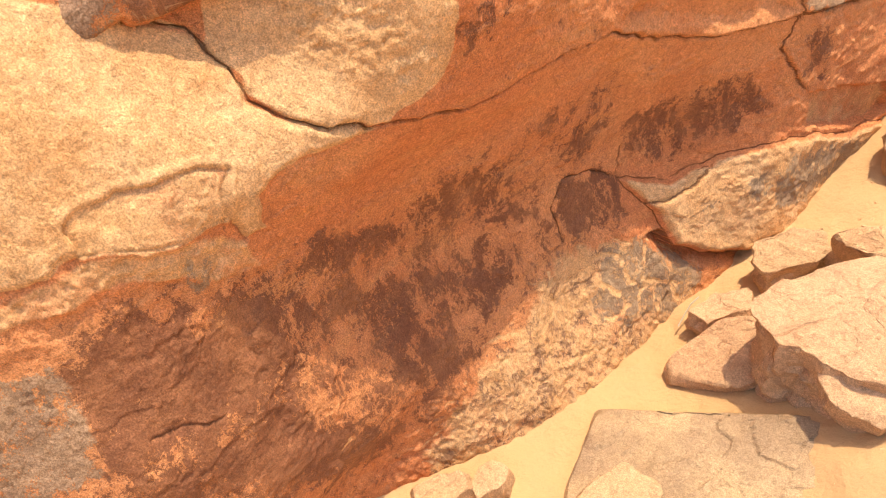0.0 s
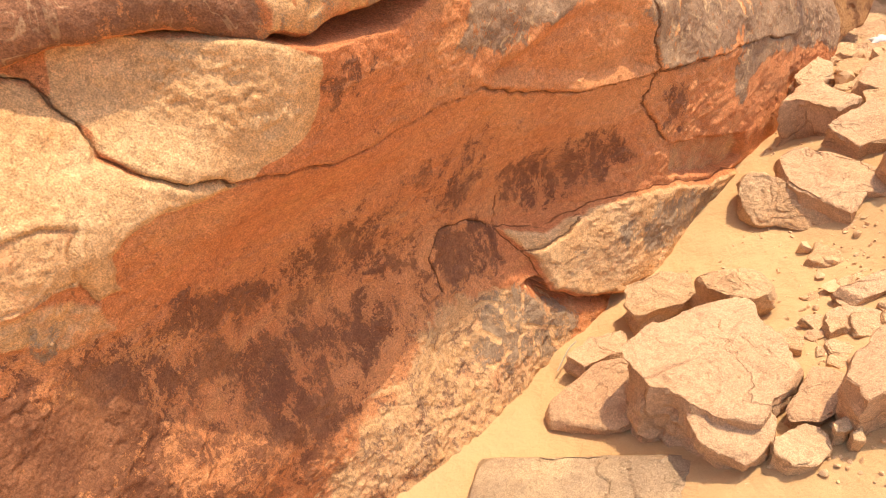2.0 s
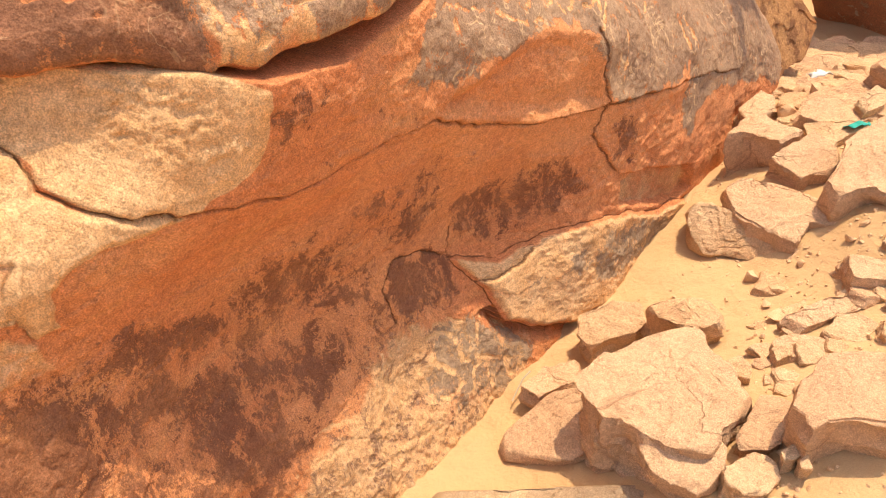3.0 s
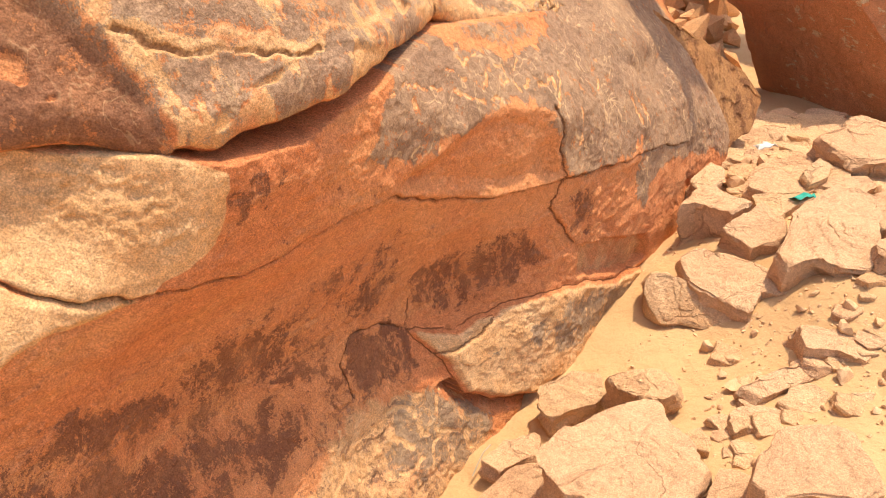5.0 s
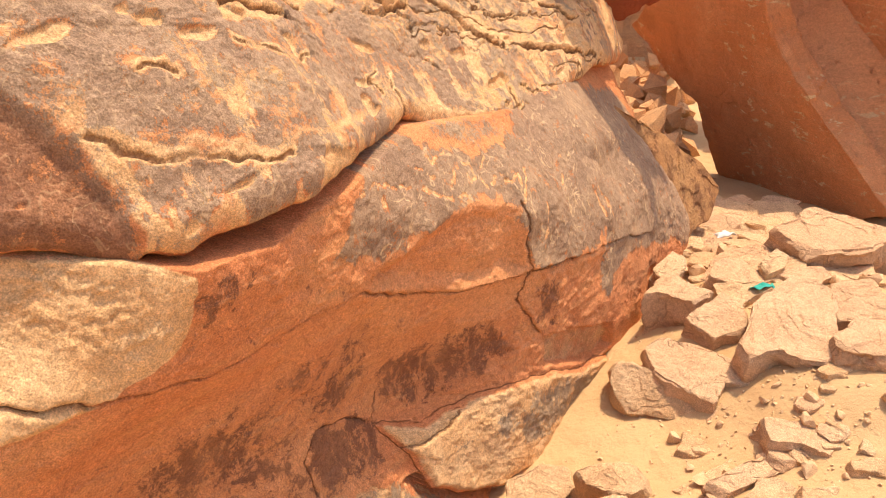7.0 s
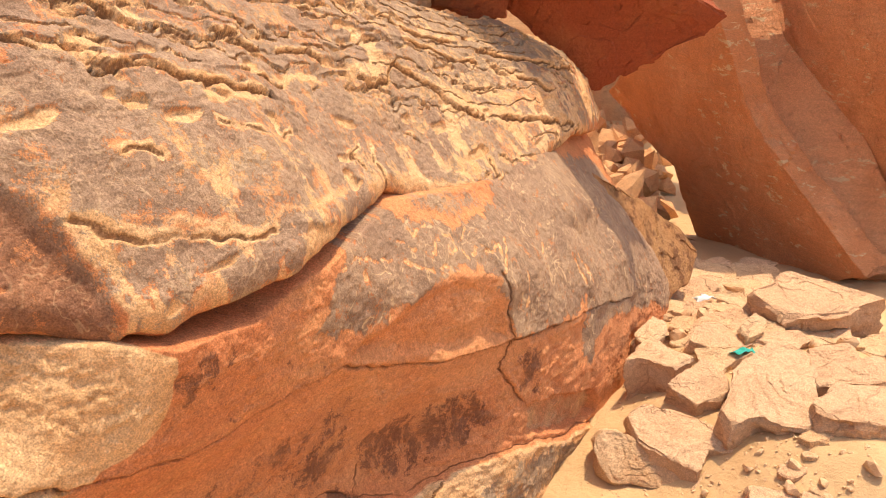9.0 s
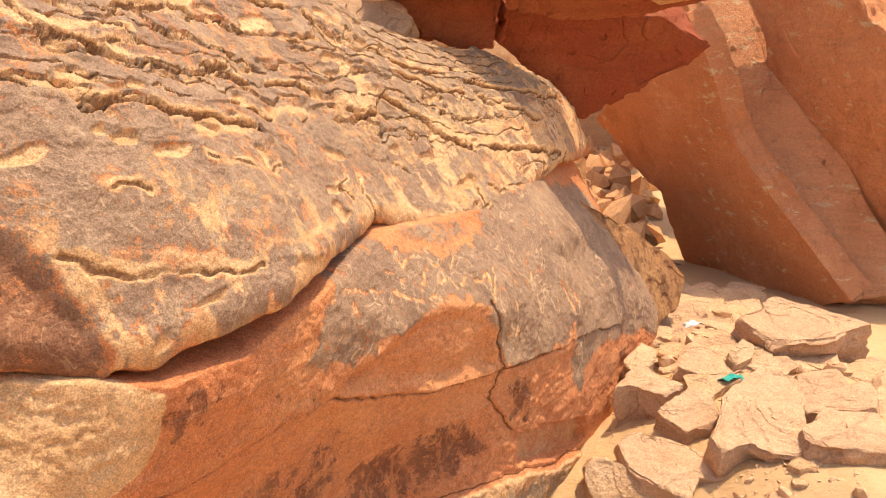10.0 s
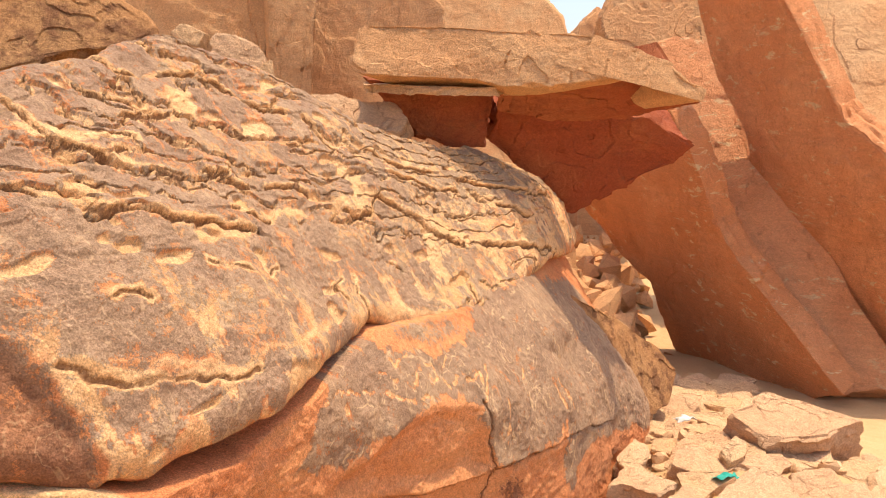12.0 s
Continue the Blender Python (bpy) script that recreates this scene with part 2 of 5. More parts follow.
def sheet_object(name, verts, rows, cols, material, layers, parent=None, wrap=False):
    """A mesh from a rows x cols lattice of points."""
    idx = np.arange(rows * cols).reshape(rows, cols)
    if wrap:
        idx = np.concatenate([idx, idx[:, :1]], 1)
    quads = np.stack([idx[:-1, :-1], idx[:-1, 1:], idx[1:, 1:], idx[1:, :-1]], -1).reshape(-1, 4)
    me = bpy.data.meshes.new(name)
    me.from_pydata(verts.tolist(), [], quads.tolist())
    for key, value in layers.items():
        me.attributes.new(key, "FLOAT", "POINT").data.foreach_set("value", value.astype(np.float32).ravel())
    me.shade_smooth()
    me.materials.append(material)
    ob = new(name, me)
    ob.parent = parent
    return ob


# ---- ground ----
GROUND = [
    [0.04, 0.02, 0.07, 0.22, 0.38, 0.46, 0.47],
    [0.04, 0.01, 0.05, 0.25, 0.42, 0.49, 0.48],
    [0.02, 0.02, 0.08, 0.27, 0.41, 0.50, 0.50],
    [0.01, 0.04, 0.12, 0.25, 0.38, 0.50, 0.49],
    [0.02, 0.08, 0.19, 0.34, 0.44, 0.47, 0.45],
    [0.03, 0.11, 0.22, 0.35, 0.44, 0.43, 0.39],
    [0.02, 0.10, 0.20, 0.29, 0.33, 0.34, 0.29],
    [0.00, 0.07, 0.15, 0.21, 0.24, 0.23, 0.20]]


def ground_height(x, y):
    z = spread(GROUND, (-1.0, 2.0), (0.4, 4.0), x, y) * (1 - smooth(y, 3.6, 6.5))
    z = z + 0.06 * np.exp(-((x - 0.95) ** 2 + (y - 2.15) ** 2) / 0.16) + 0.05 * np.exp(-((x - 1.15) ** 2 + (y - 2.75) ** 2) / 0.16) + 0.025 * np.exp(-((x - 0.4) ** 2 + (y - 1.45) ** 2) / 0.06)
    z = z + 0.07 * np.exp(-((x - 0.93) ** 2 + (y - 1.95) ** 2) / 0.03) + 0.06 * np.exp(-((x - 0.72) ** 2 + (y - 2.27) ** 2) / 0.025) + 0.10 * np.exp(-((x - 1.17) ** 2 + (y - 1.84) ** 2) / 0.03)
    # the slope of broken rock behind the outcrop
    z = z + (0.40 + 0.07 * (np.clip(y, 4, 14) - 4)) * smooth(y, 3.9, 4.8) * smooth(x - 0.10 * y, 0.0, 0.25) * smooth(0.255 * y - x, -0.1, 0.12) * (1 - smooth(y, 14, 22))
    p = np.stack([x, y, np.zeros(x.shape)], 1)
    return z + 0.012 * fbm(p, 3.0, 3) + 0.004 * fbm(p, 14.0, 3, seed=5)


def ground():
    n = 420
    s = np.linspace(-1, 1, n)
    w = 2.6 * s + 3.0 * np.sign(s) * np.abs(s) ** 5 + 2500 * np.sign(s) * np.abs(s) ** 60
    x, y = [a.ravel() for a in np.meshgrid(w + 0.7, w + 2.0)]
    verts = np.stack([x, y, ground_height(x, y)], 1)
    return tagged(sheet_object("ground", verts, n, n, SAND, {}), "wind-blown yellow sand between fallen rocks", "ground", kind="structure")


ground()

# ---- the outcrop: axes along the face, out of the face, up ----
EU = np.array([0.4789, 0.8779, 0.0])
N1 = np.array([0.8779, -0.4789, 0.0])
UPZ = np.array([0.0, 0.0, 1.0])
N2, V2 = 0.6 * N1 + 0.8 * UPZ, -0.8 * N1 + 0.6 * UPZ
FACE = [
    [-1.13, -1.11, -1.10, -0.97, -0.86, -0.84, -0.79, -0.74, -0.67, -0.64, -0.64, -0.68],
    [-1.13, -1.09, -1.11, -1.00, -0.94, -0.89, -0.81, -0.76, -0.69, -0.66, -0.65, -0.72],
    [-1.12, -1.04, -1.03, -1.06, -1.03, -0.96, -0.83, -0.77, -0.69, -0.68, -0.66, -0.76],
    [-1.13, -1.03, -1.09, -1.15, -1.08, -1.04, -0.86, -0.74, -0.71, -0.70, -0.68, -0.82],
    [-1.18, -1.10, -1.09, -1.09, -1.03, -0.96, -0.81, -0.75, -0.73, -0.73, -0.80, -0.93],
    [-1.25, -1.12, -1.04, -0.96, -0.94, -0.87, -0.79, -0.83, -0.81, -0.89, -0.99, -1.08],
    [-1.32, -1.19, -1.19, -0.92, -0.94, -0.97, -0.98, -1.01, -1.01, -1.09, -1.16, -1.23],
    [-1.40, -1.30, -1.23, -1.06, -1.08, -1.15, -1.17, -1.20, -1.24, -1.28, -1.33, -1.38]]
CRACK = [(0.30, 1.29), (0.37, 1.25), (0.40, 1.17), (0.40, 1.13), (0.47, 1.07), (0.56, 1.03), (0.68, 1.01), (0.77, 0.98), (0.89, 0.97),
         (1.01, 0.99), (1.16, 0.99), (1.28, 0.93), (1.48, 0.86), (1.65, 0.85), (2.00, 0.80)]
LEDGE_BLOCK = [(1.31, 0.51), (1.44, 0.47), (1.63, 0.48), (1.81, 0.46), (2.11, 0.36), (2.29, 0.33), (2.25, 0.23), (2.10, 0.16),
               (1.90, 0.13), (1.66, 0.15), (1.51, 0.21), (1.42, 0.27), (1.36, 0.42)]
FLAKE = [(1.34, 0.60), (1.31, 0.51), (1.24, 0.57), (1.12, 0.60), (1.08, 0.54), (1.08, 0.44)]
LIP = [(-0.35, 1.02), (-0.05, 1.00), (0.01, 1.00), (0.06, 1.025), (0.076, 1.066), (0.106, 1.085), (0.18, 1.07), (0.26, 1.062), (0.313, 1.053),
       (0.292, 1.023), (0.289, 0.966), (0.314, 0.915), (0.358, 0.915), (0.35, 0.986), (0.382, 1.01), (0.426, 1.028), (0.51, 1.02), (0.57, 1.023),
       (0.506, 1.052), (0.445, 1.086), (0.393, 1.126), (0.402, 1.142), (0.401, 1.178), (0.37, 1.25), (0.30, 1.31), (-0.35, 1.5)]
SECOND_BLOCK = [(0.058, 1.024), (0.076, 1.066), (0.106, 1.085), (0.176, 1.071), (0.26, 1.062), (0.311, 1.051), (0.287, 0.965), (0.22, 0.973), (0.142, 0.992)]
BROKEN_BAND = [(-0.30, 1.00), (-0.05, 0.983), (0.055, 1.008), (0.218, 0.968), (0.315, 0.909), (0.325, 0.829), (0.235, 0.853), (0.199, 0.904), (0.068, 0.94), (0.0, 0.935), (-0.30, 0.95)]
HOLLOW = [(1.207, 1.041), (1.309, 1.06), (1.463, 1.095), (1.512, 1.093), (1.695, 1.048), (1.717, 0.958), (1.744, 0.846), (1.611, 0.853), (1.457, 0.88), (1.156, 0.999)]
SHELF = [(1.872, 0.582), (2.027, 0.538), (2.271, 0.465), (2.31, 0.36), (2.20, 0.34), (1.88, 0.455)]
BAY = [(2.224, 1.047), (2.375, 1.071), (2.663, 0.997), (2.574, 0.90), (2.449, 0.83), (2.283, 0.93)]
RED_PATCH = [(1.947, 0.751), (2.08, 0.769), (2.215, 0.75), (2.167, 0.607), (2.027, 0.538), (1.951, 0.614)]
DUSTY_SILL = [(1.46, 1.275), (1.52, 1.30), (1.80, 1.24), (1.86, 1.205), (1.69, 1.195), (1.60, 1.225), (1.54, 1.24)]
JOINTS = [[(1.715, 1.054), (1.728, 0.946), (1.747, 0.845), (1.737, 0.754), (1.847, 0.606)], [(1.747, 0.845), (2.028, 0.802), (2.232, 0.775), (2.57, 0.70)],
          [(1.55, 0.46), (1.486, 0.425), (1.401, 0.421), (1.36, 0.42)]]
LIP_CRACKS = [[(0.058, 1.024), (0.076, 1.066), (0.106, 1.085), (0.18, 1.07), (0.26, 1.062), (0.313, 1.053), (0.292, 1.023), (0.289, 0.966), (0.314, 0.915)],
              [(-0.30, 1.005), (-0.04, 0.99), (0.012, 0.997), (0.058, 1.018), (0.142, 0.988), (0.22, 0.969), (0.287, 0.962)], [(0.022, 0.675), (0.078, 0.656), (0.144, 0.619)]]


# outlines of the dark crust on the face, along and up
CRUST_UP = [
    [(0.697, 1.206), (0.839, 1.18), (0.826, 1.123), (0.774, 1.11), (0.754, 1.084), (0.703, 1.146)], [(0.949, 1.118), (1.036, 1.087), (0.986, 1.05)],
    [(1.33, 0.659), (1.369, 0.695), (1.508, 0.722), (1.654, 0.715), (1.758, 0.58), (1.697, 0.547), (1.557, 0.516), (1.417, 0.512), (1.361, 0.566)],
    [(1.10, 0.592), (1.285, 0.548), (1.332, 0.415), (1.263, 0.396), (1.096, 0.445), (1.081, 0.518)],
    [(0.881, 0.565), (0.93, 0.573), (1.021, 0.542), (1.02, 0.562), (0.934, 0.595), (0.885, 0.585)],
    [(1.798, 0.78), (1.865, 0.791), (1.933, 0.699), (1.918, 0.607), (1.824, 0.662)]]
CRUST_MID = [
    [(0.974, 0.796), (1.05, 0.861), (1.173, 0.882), (1.262, 0.862), (1.253, 0.785), (1.296, 0.701), (1.196, 0.627), (1.096, 0.745)],
    [(0.689, 0.735), (0.745, 0.822), (0.87, 0.83), (0.907, 0.755), (0.882, 0.698), (0.961, 0.625), (0.918, 0.565), (0.805, 0.638), (0.715, 0.67)],
    [(0.389, 0.785), (0.465, 0.845), (0.518, 0.768), (0.579, 0.758), (0.69, 0.709), (0.698, 0.646), (0.591, 0.664), (0.439, 0.757)],
    [(0.659, 0.557), (0.876, 0.52), (0.888, 0.389), (0.777, 0.388), (0.709, 0.426), (0.649, 0.503)]]
CRUST_LOW = [
    [(-0.02, 0.843), (0.053, 0.925), (0.13, 0.915), (0.167, 0.824), (0.156, 0.761), (0.296, 0.755), (0.309, 0.664), (0.188, 0.60), (0.073, 0.648), (-0.055, 0.658), (-0.034, 0.746)],
    [(0.526, 0.416), (0.642, 0.406), (0.709, 0.426), (0.752, 0.34), (0.648, 0.276), (0.568, 0.219)],
    [(0.069, 0.603), (0.259, 0.503), (0.481, 0.242), (0.379, 0.172), (0.155, 0.406)],
    [(0.354, 0.681), (0.478, 0.674), (0.648, 0.533), (0.60, 0.436), (0.48, 0.466), (0.523, 0.543), (0.44, 0.61)]]
CRUST_GREY = [
    [(1.176, 0.299), (1.274, 0.375), (1.453, 0.224), (1.507, 0.143), (1.353, 0.079), (1.152, 0.147), (1.081, 0.209)],
    [(-0.30, 0.88), (-0.106, 0.867), (-0.036, 0.862), (-0.047, 0.754), (-0.085, 0.649), (-0.30, 0.62)], [(0.185, 0.90), (0.204, 0.951), (0.261, 0.941), (0.265, 0.871), (0.225, 0.861)],
    [(1.745, 0.36), (1.80, 0.41), (1.967, 0.37), (2.26, 0.30), (2.20, 0.25), (2.003, 0.215), (1.83, 0.20), (1.755, 0.25)],
    [(1.64, 0.40), (1.70, 0.40), (1.735, 0.34), (1.69, 0.30), (1.63, 0.33)], [(1.50, 0.37), (1.545, 0.375), (1.53, 0.34), (1.50, 0.33)]]
FRESH = [
    [(0.422, 0.61), (0.515, 0.563), (0.481, 0.493), (0.405, 0.408), (0.275, 0.411), (0.254, 0.462), (0.379, 0.491), (0.381, 0.571)],
    [(0.119, 0.743), (0.087, 0.661), (0.029, 0.678), (0.062, 0.689), (0.093, 0.719)], [(0.886, 0.555), (1.008, 0.53), (0.998, 0.462), (0.903, 0.516)]]
SPECKLED = [(-0.05, 0.92), (0.17, 0.83), (0.39, 0.80), (0.69, 0.72), (0.97, 0.80), (1.30, 0.70), (1.10, 0.21), (0.85, 0.24), (0.50, 0.16), (0.10, 0.42), (-0.08, 0.62)]
LIT_FOOT = [(0.98, 0.40), (1.12, 0.42), (1.27, 0.39), (1.52, 0.17), (1.42, -0.1), (0.45, -0.1), (0.52, 0.12), (0.70, 0.27), (0.86, 0.30)]
PECKED = [
    [(1.254, 0.366), (1.317, 0.32), (1.38, 0.30), (1.453, 0.224)], [(1.251, 0.299), (1.241, 0.237), (1.315, 0.218), (1.407, 0.151)], [(1.328, 0.298), (1.292, 0.211), (1.235, 0.136)],
    [(1.331, 0.191), (1.308, 0.113)], [(1.156, 0.259), (1.213, 0.215), (1.241, 0.237)], [(1.369, 0.192), (1.392, 0.103)], [(1.016, 0.388), (1.007, 0.286), (0.934, 0.229)],
    [(1.064, 0.323), (1.165, 0.341), (1.242, 0.319)], [(1.12, 0.258), (1.126, 0.343)], [(1.08, 0.20), (1.16, 0.17), (1.23, 0.18)], [(1.02, 0.25), (1.06, 0.21), (1.05, 0.16)]]
PECKED_LEFT = [
    [(0.742, 0.28), (0.829, 0.27), (0.901, 0.25), (0.954, 0.267)], [(0.675, 0.258), (0.813, 0.238)], [(0.728, 0.204), (0.718, 0.117)], [(0.773, 0.196), (0.758, 0.111)],
    [(0.692, 0.298), (0.663, 0.151)], [(0.757, 0.312), (0.876, 0.281)], [(0.845, 0.13), (0.967, 0.146), (1.077, 0.116)], [(0.523, 0.118), (0.625, 0.173), (0.677, 0.109)],
    [(0.319, 0.346), (0.402, 0.361), (0.482, 0.318)], [(-0.122, 0.821), (-0.101, 0.847), (-0.085, 0.839), (-0.086, 0.81)], [(0.56, 0.21), (0.62, 0.24), (0.66, 0.19)]]
PECKED_TOP = [
    [(1.491, 1.148), (1.526, 1.173), (1.568, 1.182), (1.597, 1.176), (1.59, 1.143), (1.557, 1.138), (1.553, 1.159)], [(1.253, 1.202), (1.355, 1.171), (1.445, 1.128), (1.525, 1.106)],
    [(1.364, 1.213), (1.41, 1.196), (1.465, 1.162)], [(1.668, 1.179), (1.615, 1.15), (1.61, 1.11)], [(1.643, 1.115), (1.687, 1.133), (1.715, 1.112), (1.76, 1.123), (1.747, 1.09)],
    [(2.179, 0.969), (2.205, 0.871)], [(2.219, 0.958), (2.251, 0.857)], [(1.158, 1.212), (1.241, 1.211)], [(1.233, 1.201), (1.235, 1.164)], [(1.806, 1.118), (1.723, 1.052)],
    [(1.244, 1.026), (1.293, 1.072)], [(1.844, 1.031), (1.844, 0.949), (1.823, 0.888)], [(2.095, 1.075), (2.014, 1.013)], [(1.448, 1.231), (1.454, 1.204), (1.507, 1.218)]]
TOP_CRUST = [
    (1.077, 1.09), (1.136, 1.194), (1.30, 1.30), (1.42, 1.27), (1.557, 1.225), (1.693, 1.176), (1.914, 1.20), (2.0, 1.28), (2.40, 1.26), (3.00, 1.12), (3.20, 0.80), (3.10, 0.45),
    (2.883, 0.559), (2.482, 0.666), (2.258, 0.653), (2.238, 0.556), (2.147, 0.615), (2.203, 0.833), (2.028, 0.802), (1.744, 0.846), (1.716, 0.95), (1.684, 1.047), (1.514, 1.095),
    (1.45, 1.092), (1.291, 1.066), (1.194, 1.046)]
ROUGH_PATCH = [
    (0.52, 1.27), (0.61, 1.26), (0.64, 1.18), (0.7, 1.12), (0.66, 1.08), (0.56, 1.12), (0.49, 1.18),
]
PALE_BLOCK = [
    (0.43, 1.32), (0.55, 1.29), (0.66, 1.25), (0.72, 1.21), (0.72, 1.14), (0.7, 1.08), (0.64, 1.05),
    (0.58, 1.03), (0.51, 1.05), (0.44, 1.09), (0.4, 1.14), (0.41, 1.16), (0.38, 1.22),
]


def split_sheet(verts, rows, cols, material, layers, region, names, root):
    """The cells of one lattice of points, shared out to parts by a number for each point."""
    idx = np.arange(rows * cols).reshape(rows, cols)
    quads = np.stack([idx[:-1, :-1], idx[:-1, 1:], idx[1:, 1:], idx[1:, :-1]], -1).reshape(-1, 4)
    which = region[quads[:, 0]]
    grid = verts.reshape(rows, cols, 3)
    nor = np.cross(np.gradient(grid, axis=1).reshape(-1, 3), np.gradient(grid, axis=0).reshape(-1, 3))
    nor /= np.linalg.norm(nor, axis=1)[:, None] + 1e-12
    for k, (name, label) in enumerate(names):
        mine = quads[which == k]
        used, inverse = np.unique(mine, return_inverse=True)
        me = bpy.data.meshes.new(name)
        me.from_pydata(verts[used].tolist(), [], inverse.reshape(-1, 4).tolist())
        for key, value in layers.items():
            me.attributes.new(key, "FLOAT", "POINT").data.foreach_set("value", value[used].astype(np.float32))
        me.shade_smooth()
        me.normals_split_custom_set_from_vertices(nor[used].tolist())
        me.materials.append(material)
        ob = new(name, me)
        ob.parent = root
        if label:
            tagged(ob, label)


def strokes(u, v, lines, width):
    best = np.full(u.shape, 9.0)
    for line in lines:
        best = np.minimum(best, along(u, v, line)[0])
    return 1 - smooth(best, 0.5 * width, 1.3 * width)


def patch(u, v, ring, lo, hi):
    """A soft-edged area of the given outline, from 0 to 1."""
    ring_u, ring_v = [a for a, b in ring], [b for a, b in ring]
    near = (u > min(ring_u) + lo) & (u < max(ring_u) - lo) & (v > min(ring_v) + lo) & (v < max(ring_v) - lo)
    total = np.zeros(u.shape)
    total[near] = smooth(inside(u[near], v[near], ring), lo, hi)
    return total


def patches(u, v, rings, lo, hi):
    total = np.zeros(u.shape)
    for ring in rings:
        total = np.maximum(total, patch(u, v, ring, lo, hi))
    return total


def lower_outcrop():
    cols, rows = 820, 450
    s = np.linspace(0, 1, cols)
    us, vs = -0.3 + 3.75 * (0.70 * s + 0.30 * s * s), np.linspace(-0.15, 1.5, rows)
    u, v = [a.ravel() for a in np.meshgrid(us, vs)]
    h = spread(FACE, (-0.3, 3.4), (-0.1, 1.5), u, v)
    p = np.stack([u, v, 0 * h], 1)
    uw, vw = u + 0.009 * fbm(p, 11, 4, 0.6, seed=3), v + 0.009 * fbm(p, 11, 4, 0.6, seed=9)
    # the long crack: the upper side stands a little proud
    d, side = along(uw, vw, CRACK)
    h -= 0.013 * np.exp(-(d / 0.0035) ** 2) * smooth(fbm(p, 5, 2, seed=8), -0.9, 0.1)
    h += 0.010 * (side > 0) * np.exp(-d / 0.05)
    block = inside(uw, vw, LEDGE_BLOCK)
    h += 0.022 * smooth(block, -0.002, 0.02) - 0.055 * np.exp(-(np.maximum(-block, 0) / 0.035) ** 2) * (block < 0) * (v < 0.33)
    d2, side2 = along(uw, vw, FLAKE)
    h -= 0.007 * np.exp(-(d2 / 0.0035) ** 2)
    lip = inside(uw, vw, LIP)
    upper = inside(uw, vw, PALE_BLOCK)
    h += 0.013 * smooth(lip, -0.003, 0.016) + 0.004 * smooth(upper, -0.004, 0.03)
    second, band = patch(uw, vw, SECOND_BLOCK, -0.022, -0.004), patch(uw, vw, BROKEN_BAND, -0.016, 0.010)
    h += 0.010 * second + 0.006 * band + 0.006 * band * fbm(p, 30, 3, 0.6, 47)
    d3 = np.full(u.shape, 9.0)
    for line in LIP_CRACKS:
        d3 = np.minimum(d3, along(uw, vw, line)[0])
    h -= 0.007 * np.exp(-(d3 / 0.0028) ** 2) * smooth(fbm(p, 12, 2, 0.5, 55), -0.7, 0.0)
    hollow = inside(uw, vw, HOLLOW)
    h -= 0.026 * smooth(hollow, -0.004, 0.045)
    shelf, bay, red = patch(uw, vw, SHELF, -0.002, 0.014), patch(uw, vw, BAY, -0.03, 0.09), patch(uw, vw, RED_PATCH, -0.01, 0.03)
    sill = patch(uw, vw, DUSTY_SILL, -0.02, 0.02)
    h -= 0.040 * shelf + 0.035 * bay + 0.012 * red
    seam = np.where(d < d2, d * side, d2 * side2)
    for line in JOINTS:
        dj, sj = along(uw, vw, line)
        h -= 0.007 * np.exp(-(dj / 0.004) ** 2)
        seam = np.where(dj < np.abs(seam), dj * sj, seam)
        h += 0.008 * (sj > 0) * np.exp(-dj / 0.04)
    top = inside(uw, vw, TOP_CRUST)
    scar = inside(uw, vw, ROUGH_PATCH)
    h += 0.013 * fbm(p, 3.5, 3, 0.5, 21) + 0.005 * fbm(p, 14, 4, 0.55, 31)
    coarse = smooth(fbm(p, 2.2, 2, 0.5, 77), -0.3, 0.6) + 1.6 * smooth(scar, -0.01, 0.02) + 0.5 * smooth(v, 0.35, 0.1)
    h += 0.0026 * coarse * fbm(p, 55, 3, 0.65, 41) + 0.0024 * smooth(scar, -0.005, 0.015) * fbm(p, 33, 4, 0.65, 43)
    us2, vs2 = uw + 0.004 * fbm(p, 45, 3, 0.6, 95), vw + 0.004 * fbm(p, 45, 3, 0.6, 97)
    peck = np.maximum(np.maximum(strokes(us2, vs2, PECKED, 0.0055), 0.75 * strokes(us2, vs2, PECKED_LEFT, 0.0045)), strokes(us2, vs2, PECKED_TOP, 0.0042)) * smooth(fbm(p, 40, 3, 0.6, 91), -0.6, 0.1)
    h -= 0.0024 * peck
    flake = fbm(p * np.array([0.7, 1.3, 1]), 9, 5, 0.6, 301)
    bare = smooth(-lip, 0.0, 0.02) * smooth(-upper, 0.0, 0.02) * smooth(-top, 0.0, 0.03)
    h += bare * (0.003 * smooth(flake, 0.05, 0.09) - 0.0018 * smooth(fbm(p, 21, 4, 0.6, 311), 0.12, 0.17))
    ub, vb = uw + 0.016 * fbm(p, 16, 5, 0.65, 201), vw + 0.020 * fbm(p * np.array([1.6, 0.8, 1]), 16, 5, 0.65, 211)
    # pecked foot of the face, its grazing sunlight painted in as pale colour
    low = patch(ub, vb, LIT_FOOT, -0.05, 0.06)
    crust = 0.20 + 0.19 * patch(ub, vb, SPECKLED, -0.06, 0.06)
    crust += 0.33 * patches(ub, vb, CRUST_UP, -0.012, 0.016)
    crust += 0.22 * patches(ub, vb, CRUST_MID, -0.02, 0.03) + 0.24 * patches(ub, vb, CRUST_LOW, -0.03, 0.03) + 0.20 * smooth(u, 0.75, 0.1) * smooth(v, 0.92, 0.80)
    crust -= 0.09 * patches(ub, vb, FRESH, -0.012, 0.012)
    grey = patches(ub, vb, CRUST_GREY, -0.015, 0.02)
    crust = np.maximum(crust, 0.20 + 0.40 * grey)
    crown = smooth(inside(ub, vb, TOP_CRUST), -0.012, 0.016)
